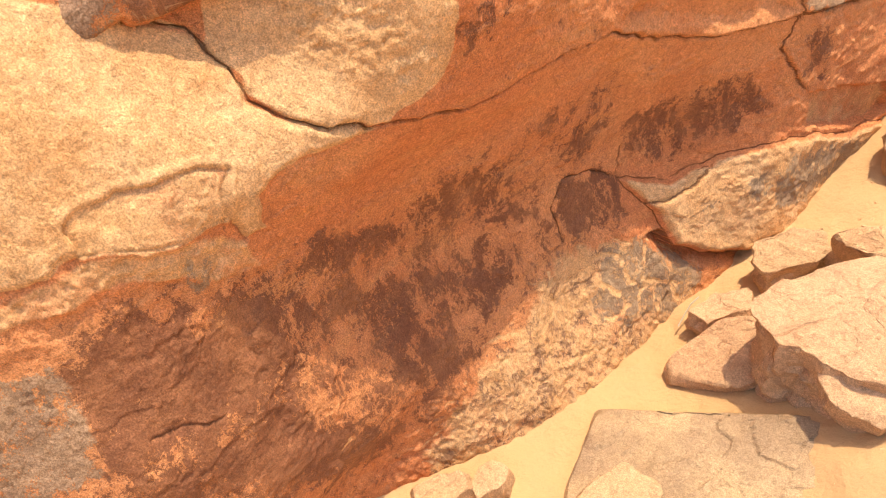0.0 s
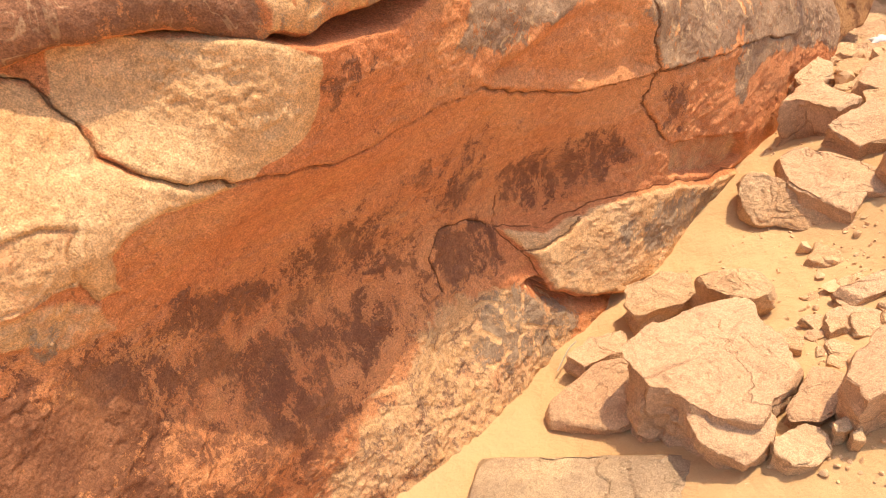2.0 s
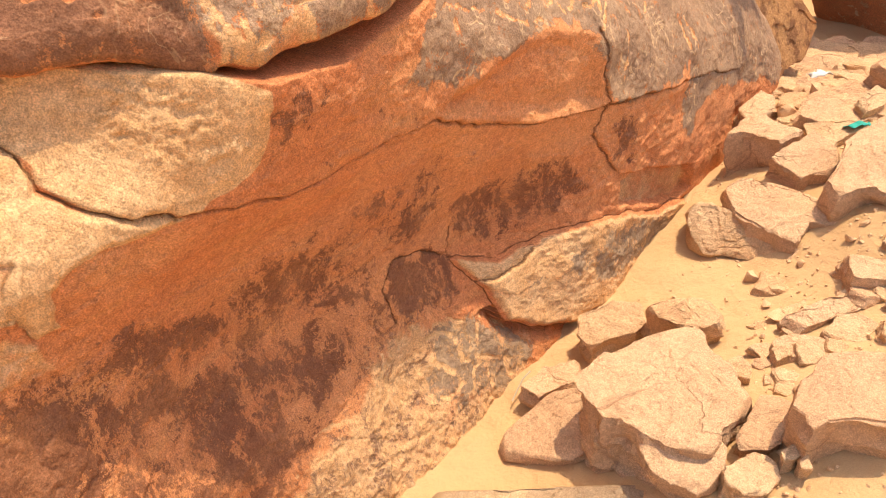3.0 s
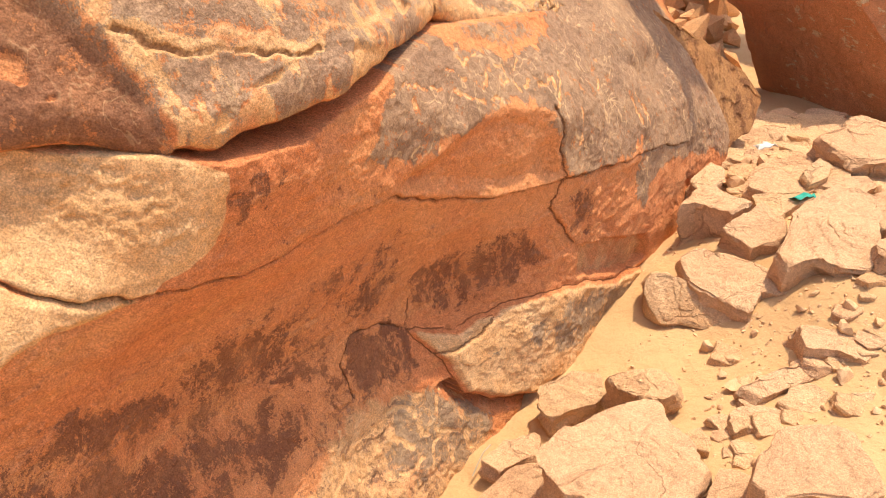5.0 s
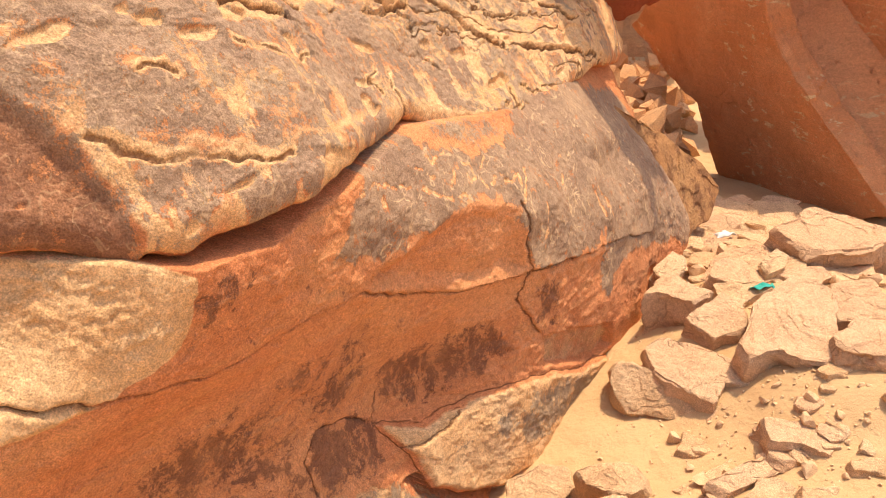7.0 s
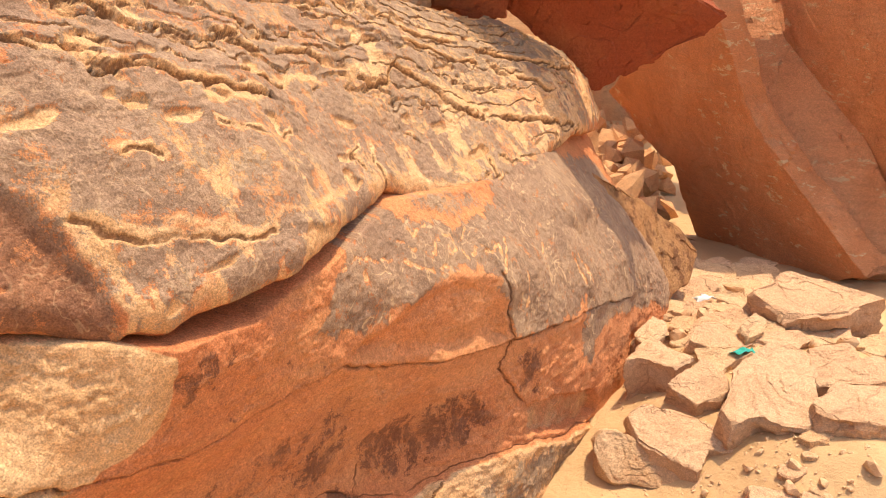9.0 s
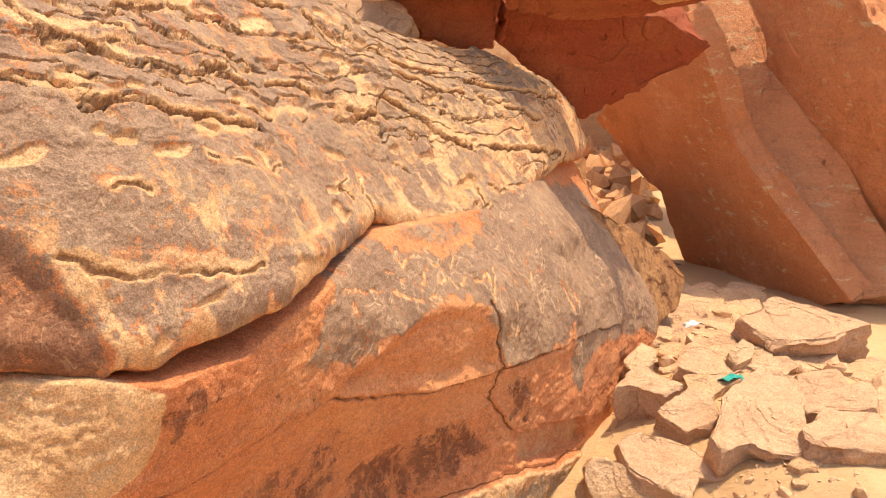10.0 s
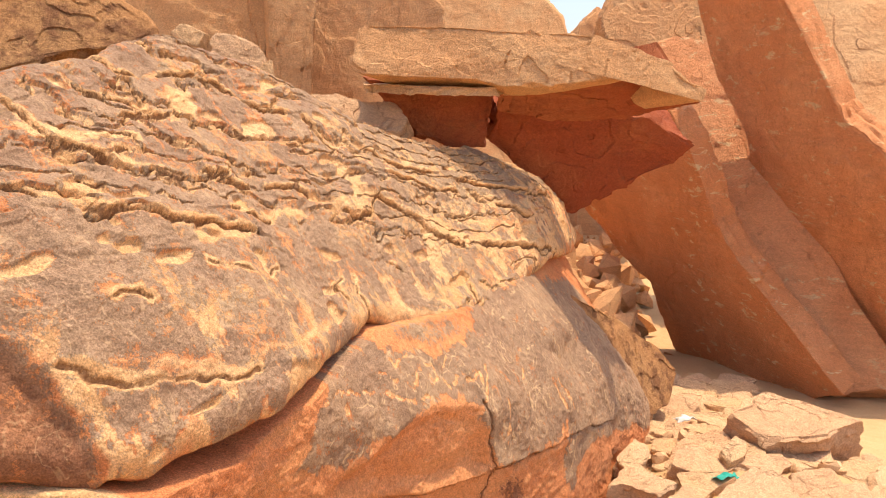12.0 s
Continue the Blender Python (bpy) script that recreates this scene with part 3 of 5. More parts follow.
    crust = np.maximum(crust, 0.76 * crown)
    pale = np.maximum(np.maximum(smooth(lip, -0.012, 0.012), smooth(upper, -0.012, 0.012)), 0.75 * smooth(block, -0.006, 0.02))
    fresh = np.maximum(smooth(lip, -0.01, 0.02), smooth(upper, -0.01, 0.01))
    crust = np.where(fresh > 0.5, 0.0 * crust, crust)
    crust = np.where((block > 0) & (grey < 0.4), 0.12, crust) - 0.25 * smooth(hollow, -0.02, 0.05) * (1 - crown)
    crust -= 0.4 * np.maximum(shelf, red * (1 - crown)) + 0.2 * second + 0.2 * band
    crust = np.maximum(crust, np.maximum(0.40 * low, 0.52 * sill))
    pale = np.maximum(pale, 0.60 * low + 0.28 * crown)
    pale = np.maximum(pale, np.maximum(0.4 * sill, np.maximum(0.55 * band, np.maximum(0.60 * second, 0.5 * shelf))))
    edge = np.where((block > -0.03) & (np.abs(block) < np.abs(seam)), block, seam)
    grey = np.maximum(grey, sill)
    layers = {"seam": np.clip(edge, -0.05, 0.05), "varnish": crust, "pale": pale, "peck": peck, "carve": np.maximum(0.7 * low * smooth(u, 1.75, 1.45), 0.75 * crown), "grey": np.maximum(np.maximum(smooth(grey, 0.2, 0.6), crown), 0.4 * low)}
    # the face runs back under the overhang above it
    brow = np.interp(u, [-0.3, 0.3, 0.52, 0.64, 0.73, 0.90, 1.10, 1.30, 1.47, 1.60, 2.0, 2.4, 3.4], [1.44, 1.38, 1.30, 1.27, 1.235, 1.22, 1.245, 1.28, 1.30, 1.29, 1.25, 1.27, 1.28])
    h -= 0.20 * smooth(v - brow, -0.020, 0.006)
    # the far end turns back into the hill
    end = smooth(u, 3.2, 3.45)
    h -= 0.5 * end ** 2
    region = np.zeros(u.shape, int)
    region[top > 0.0] = 4
    region[upper > -0.004] = 3
    region[lip > -0.004] = 2
    region[block > -0.004] = 1
    verts = u[:, None] * EU + v[:, None] * UPZ + h[:, None] * N1
    root = tagged(new("outcrop"), "engraved sandstone outcrop with dark varnish and pecked figures", "rock")
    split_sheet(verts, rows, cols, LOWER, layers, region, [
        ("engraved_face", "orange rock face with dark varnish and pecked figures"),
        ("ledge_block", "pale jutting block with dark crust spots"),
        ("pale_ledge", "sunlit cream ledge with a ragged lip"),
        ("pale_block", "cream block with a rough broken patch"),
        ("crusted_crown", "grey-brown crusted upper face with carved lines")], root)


lower_outcrop()

BACK = [
    [-0.16, -0.01, 0.24, 0.39, 0.37, 0.34, 0.33, 0.34, 0.27, 0.21], [-0.05, 0.10, 0.42, 0.53, 0.45, 0.41, 0.41, 0.44, 0.37, 0.29],
    [0.05, 0.23, 0.54, 0.61, 0.50, 0.47, 0.47, 0.53, 0.49, 0.36], [0.16, 0.34, 0.60, 0.63, 0.54, 0.56, 0.52, 0.56, 0.52, 0.41],
    [0.26, 0.44, 0.64, 0.65, 0.59, 0.60, 0.54, 0.55, 0.50, 0.45], [0.35, 0.51, 0.67, 0.67, 0.64, 0.62, 0.56, 0.53, 0.50, 0.47],
    [0.42, 0.57, 0.69, 0.69, 0.67, 0.64, 0.58, 0.55, 0.52, 0.50]]
LOW_EDGE = [(-0.3, 1.80), (0.3, 1.70), (0.55, 1.59), (0.61, 1.55), (0.66, 1.51), (0.73, 1.48), (0.87, 1.46), (1.00, 1.46), (1.13, 1.50), (1.40, 1.57), (1.47, 1.59),
            (1.56, 1.56), (1.72, 1.53), (2.00, 1.48), (2.07, 1.50), (2.24, 1.49), (2.41, 1.52), (2.71, 1.54), (3.13, 1.56), (3.35, 1.62)]
HIGH_EDGE = [(-0.3, 2.05), (0.3, 2.15), (0.84, 2.27), (1.05, 2.36), (1.41, 2.50), (1.72, 2.40), (1.89, 2.32), (2.28, 2.21), (2.52, 2.12), (3.04, 1.95), (3.35, 1.66)]
SEAMS_LOW = [
    [(0.647, 1.664), (0.688, 1.641), (0.80, 1.582), (0.87, 1.562), (0.964, 1.541)], [(0.994, 1.762), (1.068, 1.738), (1.123, 1.711), (1.199, 1.729)], [(1.497, 1.716), (1.46, 1.664), (1.466, 1.604)],
    [(2.036, 1.589), (2.004, 1.522)], [(1.433, 1.717), (1.387, 1.708), (1.406, 1.654)], [(0.763, 1.723), (0.785, 1.73), (0.814, 1.723), (0.824, 1.705)]]
SEAMS_MID = [
    [(0.60, 1.99), (0.708, 1.972), (0.749, 1.951), (0.792, 1.904), (0.82, 1.879), (0.873, 1.882), (0.892, 1.881), (0.963, 1.854), (1.05, 1.847), (1.20, 1.828)],
    [(1.516, 1.907), (1.639, 1.867), (1.727, 1.866), (1.79, 1.916), (1.841, 1.884), (1.907, 1.835), (2.078, 1.729), (2.269, 1.678), (2.526, 1.60), (2.75, 1.56)],
    [(1.21, 1.972), (1.28, 1.965), (1.398, 1.979), (1.479, 1.967), (1.534, 1.921)], [(1.16, 1.875), (1.24, 1.878), (1.295, 1.881), (1.41, 1.888), (1.485, 1.894)]]
SEAMS_HIGH = [
    [(0.856, 2.055), (0.91, 2.034), (0.946, 2.001), (1.023, 1.993), (1.134, 1.987)], [(0.95, 2.035), (1.024, 2.039), (1.093, 2.004), (1.184, 1.983), (1.358, 2.023)],
    [(0.809, 2.17), (0.828, 2.123), (0.833, 2.074), (0.842, 2.06)], [(1.115, 2.35), (1.121, 2.286), (1.229, 2.307), (1.329, 2.322), (1.394, 2.334)], [(0.963, 2.266), (1.001, 2.215), (1.095, 2.189)],
    [(1.402, 2.321), (1.477, 2.291), (1.528, 2.246), (1.624, 2.206)], [(1.404, 2.151), (1.497, 2.127), (1.598, 2.085)], [(1.695, 2.183), (1.703, 2.125), (1.727, 2.051)],
    [(1.04, 2.141), (1.115, 2.151), (1.222, 2.20)]]
SEAMS_END = [
    [(2.376, 1.918), (2.522, 1.846), (2.72, 1.798), (2.936, 1.78)], [(2.335, 1.879), (2.48, 1.796), (2.634, 1.682)], [(1.927, 1.978), (2.152, 1.927), (2.335, 1.879)], [(1.906, 2.09), (2.01, 2.01), (2.217, 1.987)]]
WORN = [
    [(0.782, 2.12), (0.842, 2.111), (0.925, 2.095), (1.058, 2.092), (1.053, 2.066), (0.857, 2.058), (0.813, 2.075)], [(1.256, 2.278), (1.35, 2.28), (1.301, 2.167), (1.249, 2.188), (1.195, 2.163)],
    [(1.241, 1.903), (1.469, 1.919), (1.485, 1.894), (1.295, 1.881)], [(0.929, 2.036), (1.007, 2.018), (1.103, 1.998), (0.918, 2.0)],
    [(0.708, 1.985), (0.772, 1.955), (0.822, 1.92), (0.869, 1.89), (0.82, 1.88), (0.749, 1.952)], [(0.995, 1.839), (1.185, 1.822), (1.151, 1.806), (0.991, 1.806)]]
WORN_LOW = [
    [(0.624, 1.675), (0.676, 1.649), (0.704, 1.588), (0.678, 1.569), (0.644, 1.629)], [(1.508, 1.952), (1.756, 1.911), (1.713, 1.867), (1.588, 1.875)], [(1.48, 1.62), (1.611, 1.611), (1.975, 1.512), (1.945, 1.48), (1.528, 1.57)],
    [(1.858, 1.871), (2.102, 1.819), (2.281, 1.693), (2.078, 1.729)], [(0.70, 1.66), (0.95, 1.57), (1.30, 1.60), (1.32, 1.57), (0.95, 1.545), (0.80, 1.585)]]


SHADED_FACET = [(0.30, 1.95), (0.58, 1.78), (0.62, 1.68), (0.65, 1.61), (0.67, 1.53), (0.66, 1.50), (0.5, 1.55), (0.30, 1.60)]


def upper_outcrop():
    cols, rows, lap = 720, 340, 40
    s = np.linspace(0, 1, cols)
    us = -0.3 + 3.65 * (0.75 * s + 0.25 * s * s)
    q = np.stack([us * 0 + 3, us, us * 0], 1)
    lo = np.interp(us, *zip(*LOW_EDGE)) + 0.008 + 0.006 * fbm(q, 14, 3)
    hi = np.interp(us, *zip(*HIGH_EDGE)) + 0.012 * fbm(q, 9, 3, seed=4)
    t = np.linspace(0, 1, rows)
    u = np.tile(us, rows)
    v = (lo[None] + (hi - lo)[None] * t[:, None]).ravel()
    edge_lo, edge_hi = v - np.tile(lo, rows), np.tile(hi, rows) - v
    h = spread(BACK, (-0.3, 3.5), (1.35, 2.55), u, v)
    p = np.stack([u, v, h], 1)
    uw, vw = u + 0.012 * fbm(p, 10, 3, seed=3), v + 0.012 * fbm(p, 10, 3, seed=9)
    worn = np.zeros(u.shape)
    uf, vf = uw + 0.004 * fbm(p, 30, 3, 0.6, seed=23), vw + 0.004 * fbm(p, 30, 3, 0.6, seed=29)
    # distance to the bed seams, where undercut shade is painted dark
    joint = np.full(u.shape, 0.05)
    for lines, deep in ((SEAMS_LOW, 0.009), (SEAMS_MID, 0.026), (SEAMS_HIGH, 0.020), (SEAMS_END, 0.022)):
        for line in lines:
            d, side = along(uf, vf, line)
            gap = smooth(fbm(p, 9, 2, seed=19), -0.8, -0.1)
            h -= 0.7 * deep * gap * np.exp(-(d / 0.004) ** 2)
            h += 0.42 * deep * gap * (side > 0) * np.exp(-d / 0.07)
            worn = np.maximum(worn, 0.9 * np.exp(-(d / np.where(side > 0, 0.014, 0.011)) ** 2) * (0.35 + 0.65 * gap))
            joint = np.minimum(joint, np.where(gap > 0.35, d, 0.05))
    # beds that step down the slope, each with a broken, undercut lip
    for freq, amp, seed in ((6.5, 0.009, 13), (15.0, 0.0035, 57)):
        bed = (v + 0.27 * (u - 1.0)) * freq + 0.55 * fbm(p * np.array([0.45, 1.0, 1]), 3.2, 2, 0.5, seed=seed) + 0.30 * fbm(p * np.array([0.8, 1, 1]), 14, 4, 0.6, seed=seed + 9)
        tooth = bed - np.floor(bed)
        strength = smooth(v + 0.07 * u, 1.78, 1.98) * smooth(fbm(p * np.array([0.6, 1, 1]), 6, 3, seed=seed + 4), -0.05, 0.25)
        strength = np.maximum(strength, 0.8 * smooth(u, 1.5, 1.8) * smooth(fbm(p * np.array([0.6, 1, 1]), 6, 3, seed=seed + 6), 0.0, 0.3))
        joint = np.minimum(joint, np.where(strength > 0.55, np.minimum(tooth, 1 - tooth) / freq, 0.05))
        h += amp * strength * (smooth(tooth, 0.0, 0.06) - tooth - 1.1 * np.exp(-(np.minimum(tooth, 1 - tooth) / 0.03) ** 2))
        worn = np.maximum(worn, 0.8 * strength * np.exp(-((tooth - 0.97) / 0.05) ** 2))
        worn = np.maximum(worn, 0.6 * strength * np.exp(-(tooth / 0.06) ** 2))
    pits = smooth(fbm(p * np.array([0.6, 1.2, 1]), 16, 2, seed=61), 0.62, 0.85)
    h -= 0.012 * pits
    worn = np.maximum(worn, 0.8 * pits)
    h += 0.010 * fbm(p, 4, 3, 0.5, 21) + 0.0032 * fbm(p, 16, 4, 0.6, 31) + 0.0018 * fbm(p, 60, 3, 0.65, 41)
    h += 0.0035 * np.round(1.8 * fbm(p * np.array([0.7, 1.2, 1]), 8, 3, 0.55, 83)) * smooth(v, 1.65, 1.9)
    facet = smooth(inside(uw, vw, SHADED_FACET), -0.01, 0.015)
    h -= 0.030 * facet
    worn = np.maximum(worn, 0.32 * smooth(fbm(p * np.array([1, 1.4, 1]), 9, 4, 0.6, seed=71), 0.15, 0.6))
    worn = np.maximum(worn, 0.75 * np.maximum(patches(uf, vf, WORN, -0.01, 0.012), 0.7 * patches(uf, vf, WORN_LOW, -0.015, 0.02)))
    streak = smooth(fbm(p * np.array([2.2, 0.55, 1]), 11, 5, 0.65, seed=101), 0.18, 0.55)
    worn = np.maximum(worn, (1 - facet) * streak * (0.30 + 0.18 * smooth(v, 1.78, 1.62) + 0.14 * smooth(u, 1.6, 2.2)))
    r = 0.035
    e = np.clip(1 - edge_lo / r, 0, 1)
    h -= r * (1 - np.sqrt(1 - np.minimum(e, 1) ** 2 * 0.98))
    e = np.clip(1 - edge_hi / 0.05, 0, 1)
    h -= 0.05 * (1 - np.sqrt(1 - np.minimum(e, 1) ** 2 * 0.98))
    h += 0.030 * (1 - smooth(edge_lo, 0.0, 0.09)) * smooth(1.3 - u, 0.0, 0.3)
    verts = u[:, None] * EU + v[:, None] * V2 + h[:, None] * N2
    # the underside runs back below the lower edge
    first = verts.reshape(rows, cols, 3)[0]
    under = []
    for k in range(lap, 0, -1):
        a = k / lap
        under.append(first - N1 * 0.45 * a - UPZ * (0.02 * a) + UPZ * 0.012 * fbm(first - N1 * 0.45 * a, 9, 3)[:, None] * a - N2 * 0.01)
    verts = np.concatenate([np.concatenate(under), verts])
    total = rows + lap
    pad = np.zeros(lap * cols)
    # the facet's shade is painted in: brown crust, no grey, no pale
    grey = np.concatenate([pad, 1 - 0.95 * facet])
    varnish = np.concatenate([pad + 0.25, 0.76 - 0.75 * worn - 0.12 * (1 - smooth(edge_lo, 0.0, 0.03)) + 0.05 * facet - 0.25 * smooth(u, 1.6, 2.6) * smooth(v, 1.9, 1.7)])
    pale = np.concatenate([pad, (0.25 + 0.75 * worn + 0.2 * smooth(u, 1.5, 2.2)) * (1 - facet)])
    lower = np.interp(u, [-0.3, 0.99, 1.42, 1.45, 1.5, 1.77, 2.58, 3.4], [1.9, 1.77, 1.72, 1.66, 1.75, 1.90, 1.56, 1.5])
    higher = np.interp(u, [-0.3, 0.74, 1.22, 1.54, 1.82, 2.44, 3.4], [2.05, 1.94, 1.85, 1.92, 1.99, 1.83, 1.7])
    region = np.concatenate([pad.astype(int), np.where(v < lower, 0, np.where(v < higher, 1, 2))])
    root = tagged(new("upper_outcrop"), "overhanging bedded sandstone mass with grey-brown crust", "rock")
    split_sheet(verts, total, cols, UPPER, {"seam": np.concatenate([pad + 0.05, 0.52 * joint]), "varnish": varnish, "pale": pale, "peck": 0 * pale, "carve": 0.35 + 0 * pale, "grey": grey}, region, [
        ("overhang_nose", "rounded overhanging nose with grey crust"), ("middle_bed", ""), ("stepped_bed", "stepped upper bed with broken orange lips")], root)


upper_outcrop()


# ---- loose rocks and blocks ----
LOOK = {"boulder": ROSY, "stone": PALE, "stone_slab": ROSY, "leaning_slab": SMOOTH, "stone_block": SHADE_RED, "roof_slab": CLIFF, "outcrop_spur": DARK, "outcrop_core": CLIFF, "underside": SHADE_RED, "wedge_block": SHADE_RED, "cliff_block": CLIFF}
COUNT = [0]


def stone(name, label, category, at, normal, depth, edge, outline, material=None, rough=1.0, flare=0.03, bulge=0.01, chip=0.3, kind=""):
    """A rock with a broad face of the given outline: rounded rim, sides that run back by depth, uneven skin."""
    COUNT[0] += 1
    seed = COUNT[0] * 7 + 2
    n = Vector(normal).normalized()
    ref = Vector((0, 0, 1)) if abs(n.z) < 0.8 else Vector((0, 1, 0))
    ax = ref.cross(n).normalized()
    ay = n.cross(ax)
    ring = np.array(outline)
    # break each side once, so that the outline is jagged
    jag = np.random.RandomState(seed + 1)
    side_way = np.roll(ring, -1, 0) - ring
    half_way = ring + side_way * jag.uniform(0.35, 0.65, (len(ring), 1)) + side_way[:, ::-1] * (1, -1) * jag.uniform(-1, 1, (len(ring), 1)) * (0.07 if chip else 0.015)
    ring = np.stack([ring, half_way], 1).reshape(-1, 2)
    if np.sum(ring[:, 0] * np.roll(ring[:, 1], -1) - ring[:, 1] * np.roll(ring[:, 0], -1)) < 0:
        ring = ring[::-1]
    size = float(np.ptp(ring, axis=0).max())
    seg = np.hypot(*(np.roll(ring, -1, 0) - ring).T)
    pos = np.concatenate([[0], np.cumsum(seg)])
    num = int(np.clip(size * 260, 72, 300))
    s = np.linspace(0, pos[-1], num, endpoint=False)
    closed = np.concatenate([ring, ring[:1]])
    rim = np.stack([np.interp(s, pos, closed[:, 0]), np.interp(s, pos, closed[:, 1])], 1)
    mid = rim.mean(0)
    out = rim - mid
    reach = np.hypot(*out.T).mean()
    edge = min(0.16 * edge, 0.1 * reach)
    front = int(np.clip(size * 90, 14, 70))
    levels = [(f, 0.0) for f in np.linspace(0.0, 1 - edge / reach, front)]
    levels += [(1 - edge / reach * (1 - math.sin(a)), -edge * (1 - math.cos(a))) for a in np.linspace(0.2, 1.45, 7)]
    back = int(np.clip(depth * 60, 8, 40))
    levels += [(1 + flare * b, -edge - (depth - edge) * b) for b in np.linspace(0.05, 1, back)]
    pts = []
    for f, z in levels:
        pts.append(np.concatenate([mid + out * f, np.full((num, 1), z + bulge * size * max(0.0, 1 - f * f) * 0.5)], 1))
    q = np.concatenate(pts)
    away = np.concatenate([out / (np.hypot(*out.T)[:, None] + 1e-6)] * len(levels))
    fr = np.repeat([f for f, z in levels], num)
    # broad facets, then lumps, then grain
    amp = rough * min(size, 0.6)
    w = q + 3.1 * seed
    lump = 0.018 * amp * fbm(w, 2.2 / size ** 0.7, 3, 0.5, seed)
    facet = 0.022 * amp * np.round(2.0 * fbm(w, 3.6 / size ** 0.7, 3, 0.5, seed + 3))
    fine = 0.0016 * rough * fbm(w, 26, 5, 0.62, seed + 5)
    q[:, 2] += np.where(fr < 1, lump + fine, 0.3 * lump + 2.5 * fine) + 0.4 * facet * (fr < 0.97)
    grow = smooth(fr, 0.55, 1.0) * (0.8 * lump + facet * (fr > 0.9) + 1.5 * fine + (fr > 0.99) * 0.012 * rough * min(1.0, 4 * size) * fbm(w * np.array([0.7, 0.7, 2.5]), 14, 4, 0.6, seed + 25))
    q[:, :2] += away * grow[:, None]
    # broken faces: planes that cut corners off
    pick = np.random.RandomState(seed)
    for _ in range(9):
        a, z = pick.uniform(0, 2 * math.pi), pick.uniform(0.15, 0.9)
        d = np.array([math.cos(a) * math.sqrt(1 - z * z), math.sin(a) * math.sqrt(1 - z * z), z])
        reach_d = (q * (1, 1, 0.8)) @ d
        cut = reach_d.max() - pick.uniform(0.03, 0.13) * size * chip
        over = np.maximum(reach_d - cut, 0)
        q -= d * over[:, None] * 0.97
    q[:, 2] += 0.0012 * rough * fbm(w, 40, 4, 0.65, seed + 15) * (fr < 1.05)
    base = Vector(at)
    m = np.array([ax[:], ay[:], n[:]])
    ob = sheet_object(name, q @ m, len(levels), num, material or LOOK.get(name, PALE), {}, wrap=True)
    me = ob.data
    me.flip_normals()
    me.set_sharp_from_angle(angle=radians(28))
    ob.location = base
    return tagged(ob, label, category, kind=kind)


stone("stone_slab", "flat pale sandstone slab half sunk in sand", "rock", (0.024, 1.398, 0.151), (-0.3, -0.4, 1), 0.06, 0.02,
      [(-0.171, -0.022), (-0.086, 0.059), (0.025, 0.103), (0.141, 0.096), (0.147, 0.023), (0.147, -0.038), (0.025, -0.094), (-0.07, -0.071), (-0.157, -0.056)])
stone("boulder", "large angular pinkish sandstone boulder on sand", "boulder", (0.274, 1.366, 0.341), (0, -0.15, 1), 0.22, 0.03,
      [(-0.195, 0.012), (-0.131, 0.089), (-0.015, 0.162), (0.051, 0.195), (0.095, 0.177), (0.169, 0.025), (0.199, -0.024), (0.138, -0.092), (0.078, -0.172), (0.03, -0.176), (-0.041, -0.146), (-0.101, -0.108), (-0.158, -0.107), (-0.177, -0.073)])
stone("boulder", "broken lower chunk beside the large boulder", "boulder", (0.295, 1.192, 0.281), (-0.1, -0.4, 1), 0.16, 0.03,
      [(-0.105, 0.067), (-0.056, 0.052), (0.015, 0.021), (0.094, 0.051), (0.1, -0.015), (0.064, -0.059), (0.024, -0.079), (-0.058, -0.037), (-0.079, -0.001)])
stone("boulder", "pale wedge of sandstone between boulders", "boulder", (0.487, 1.28, 0.323), (-0.1, -0.2, 1), 0.15, 0.03,
      [(-0.016, 0.044), (0.008, 0.075), (0.084, 0.057), (0.059, -0.003), (-0.002, -0.068), (-0.066, -0.067), (-0.067, -0.038)])
stone("stone", "rounded pale stone beside the boulders", "stone", (0.439, 1.155, 0.29), (0, -0.2, 1), 0.13, 0.03,
      [(-0.059, 0.008), (0.013, 0.055), (0.048, 0.051), (0.061, -0.003), (0.024, -0.046), (-0.027, -0.046), (-0.06, -0.019)])
stone("boulder", "rounded sandstone boulder with a shaded front", "boulder", (0.602, 1.232, 0.465), (-0.1, -0.2, 1), 0.28, 0.03,
      [(-0.093, -0.03), (-0.066, 0.042), (-0.002, 0.1), (0.068, 0.113), (0.151, 0.094), (0.15, -0.06), (0.099, -0.075), (0.023, -0.053), (-0.031, -0.062), (-0.068, -0.085), (-0.08, -0.044)])
stone("stone", "pale block-shaped stone under the rock ledge", "stone", (0.167, 1.707, 0.253), (-0.2, -0.4, 1), 0.13, 0.03,
      [(-0.103, -0.021), (-0.09, 0.044), (0.003, 0.079), (0.09, 0.061), (0.105, -0.002), (0.07, -0.035), (-0.009, -0.052), (-0.067, -0.075)])
stone("stone", "flat pale stone leaning on its neighbour", "stone", (0.373, 1.665, 0.343), (0, -0.2, 1), 0.12, 0.02,
      [(-0.114, 0.02), (-0.065, 0.037), (0.07, 0.048), (0.094, 0.008), (0.085, -0.033), (0.013, -0.06), (-0.084, -0.02)])
stone("stone_slab", "thin pale slab at the foot of the rock", "rock", (0.01, 1.56, 0.17), (0.0, -0.1, 1.0), 0.07, 0.02,
      [(-0.09, -0.03), (-0.02, 0.04), (0.07, 0.08), (0.07, -0.00), (-0.04, -0.07)])
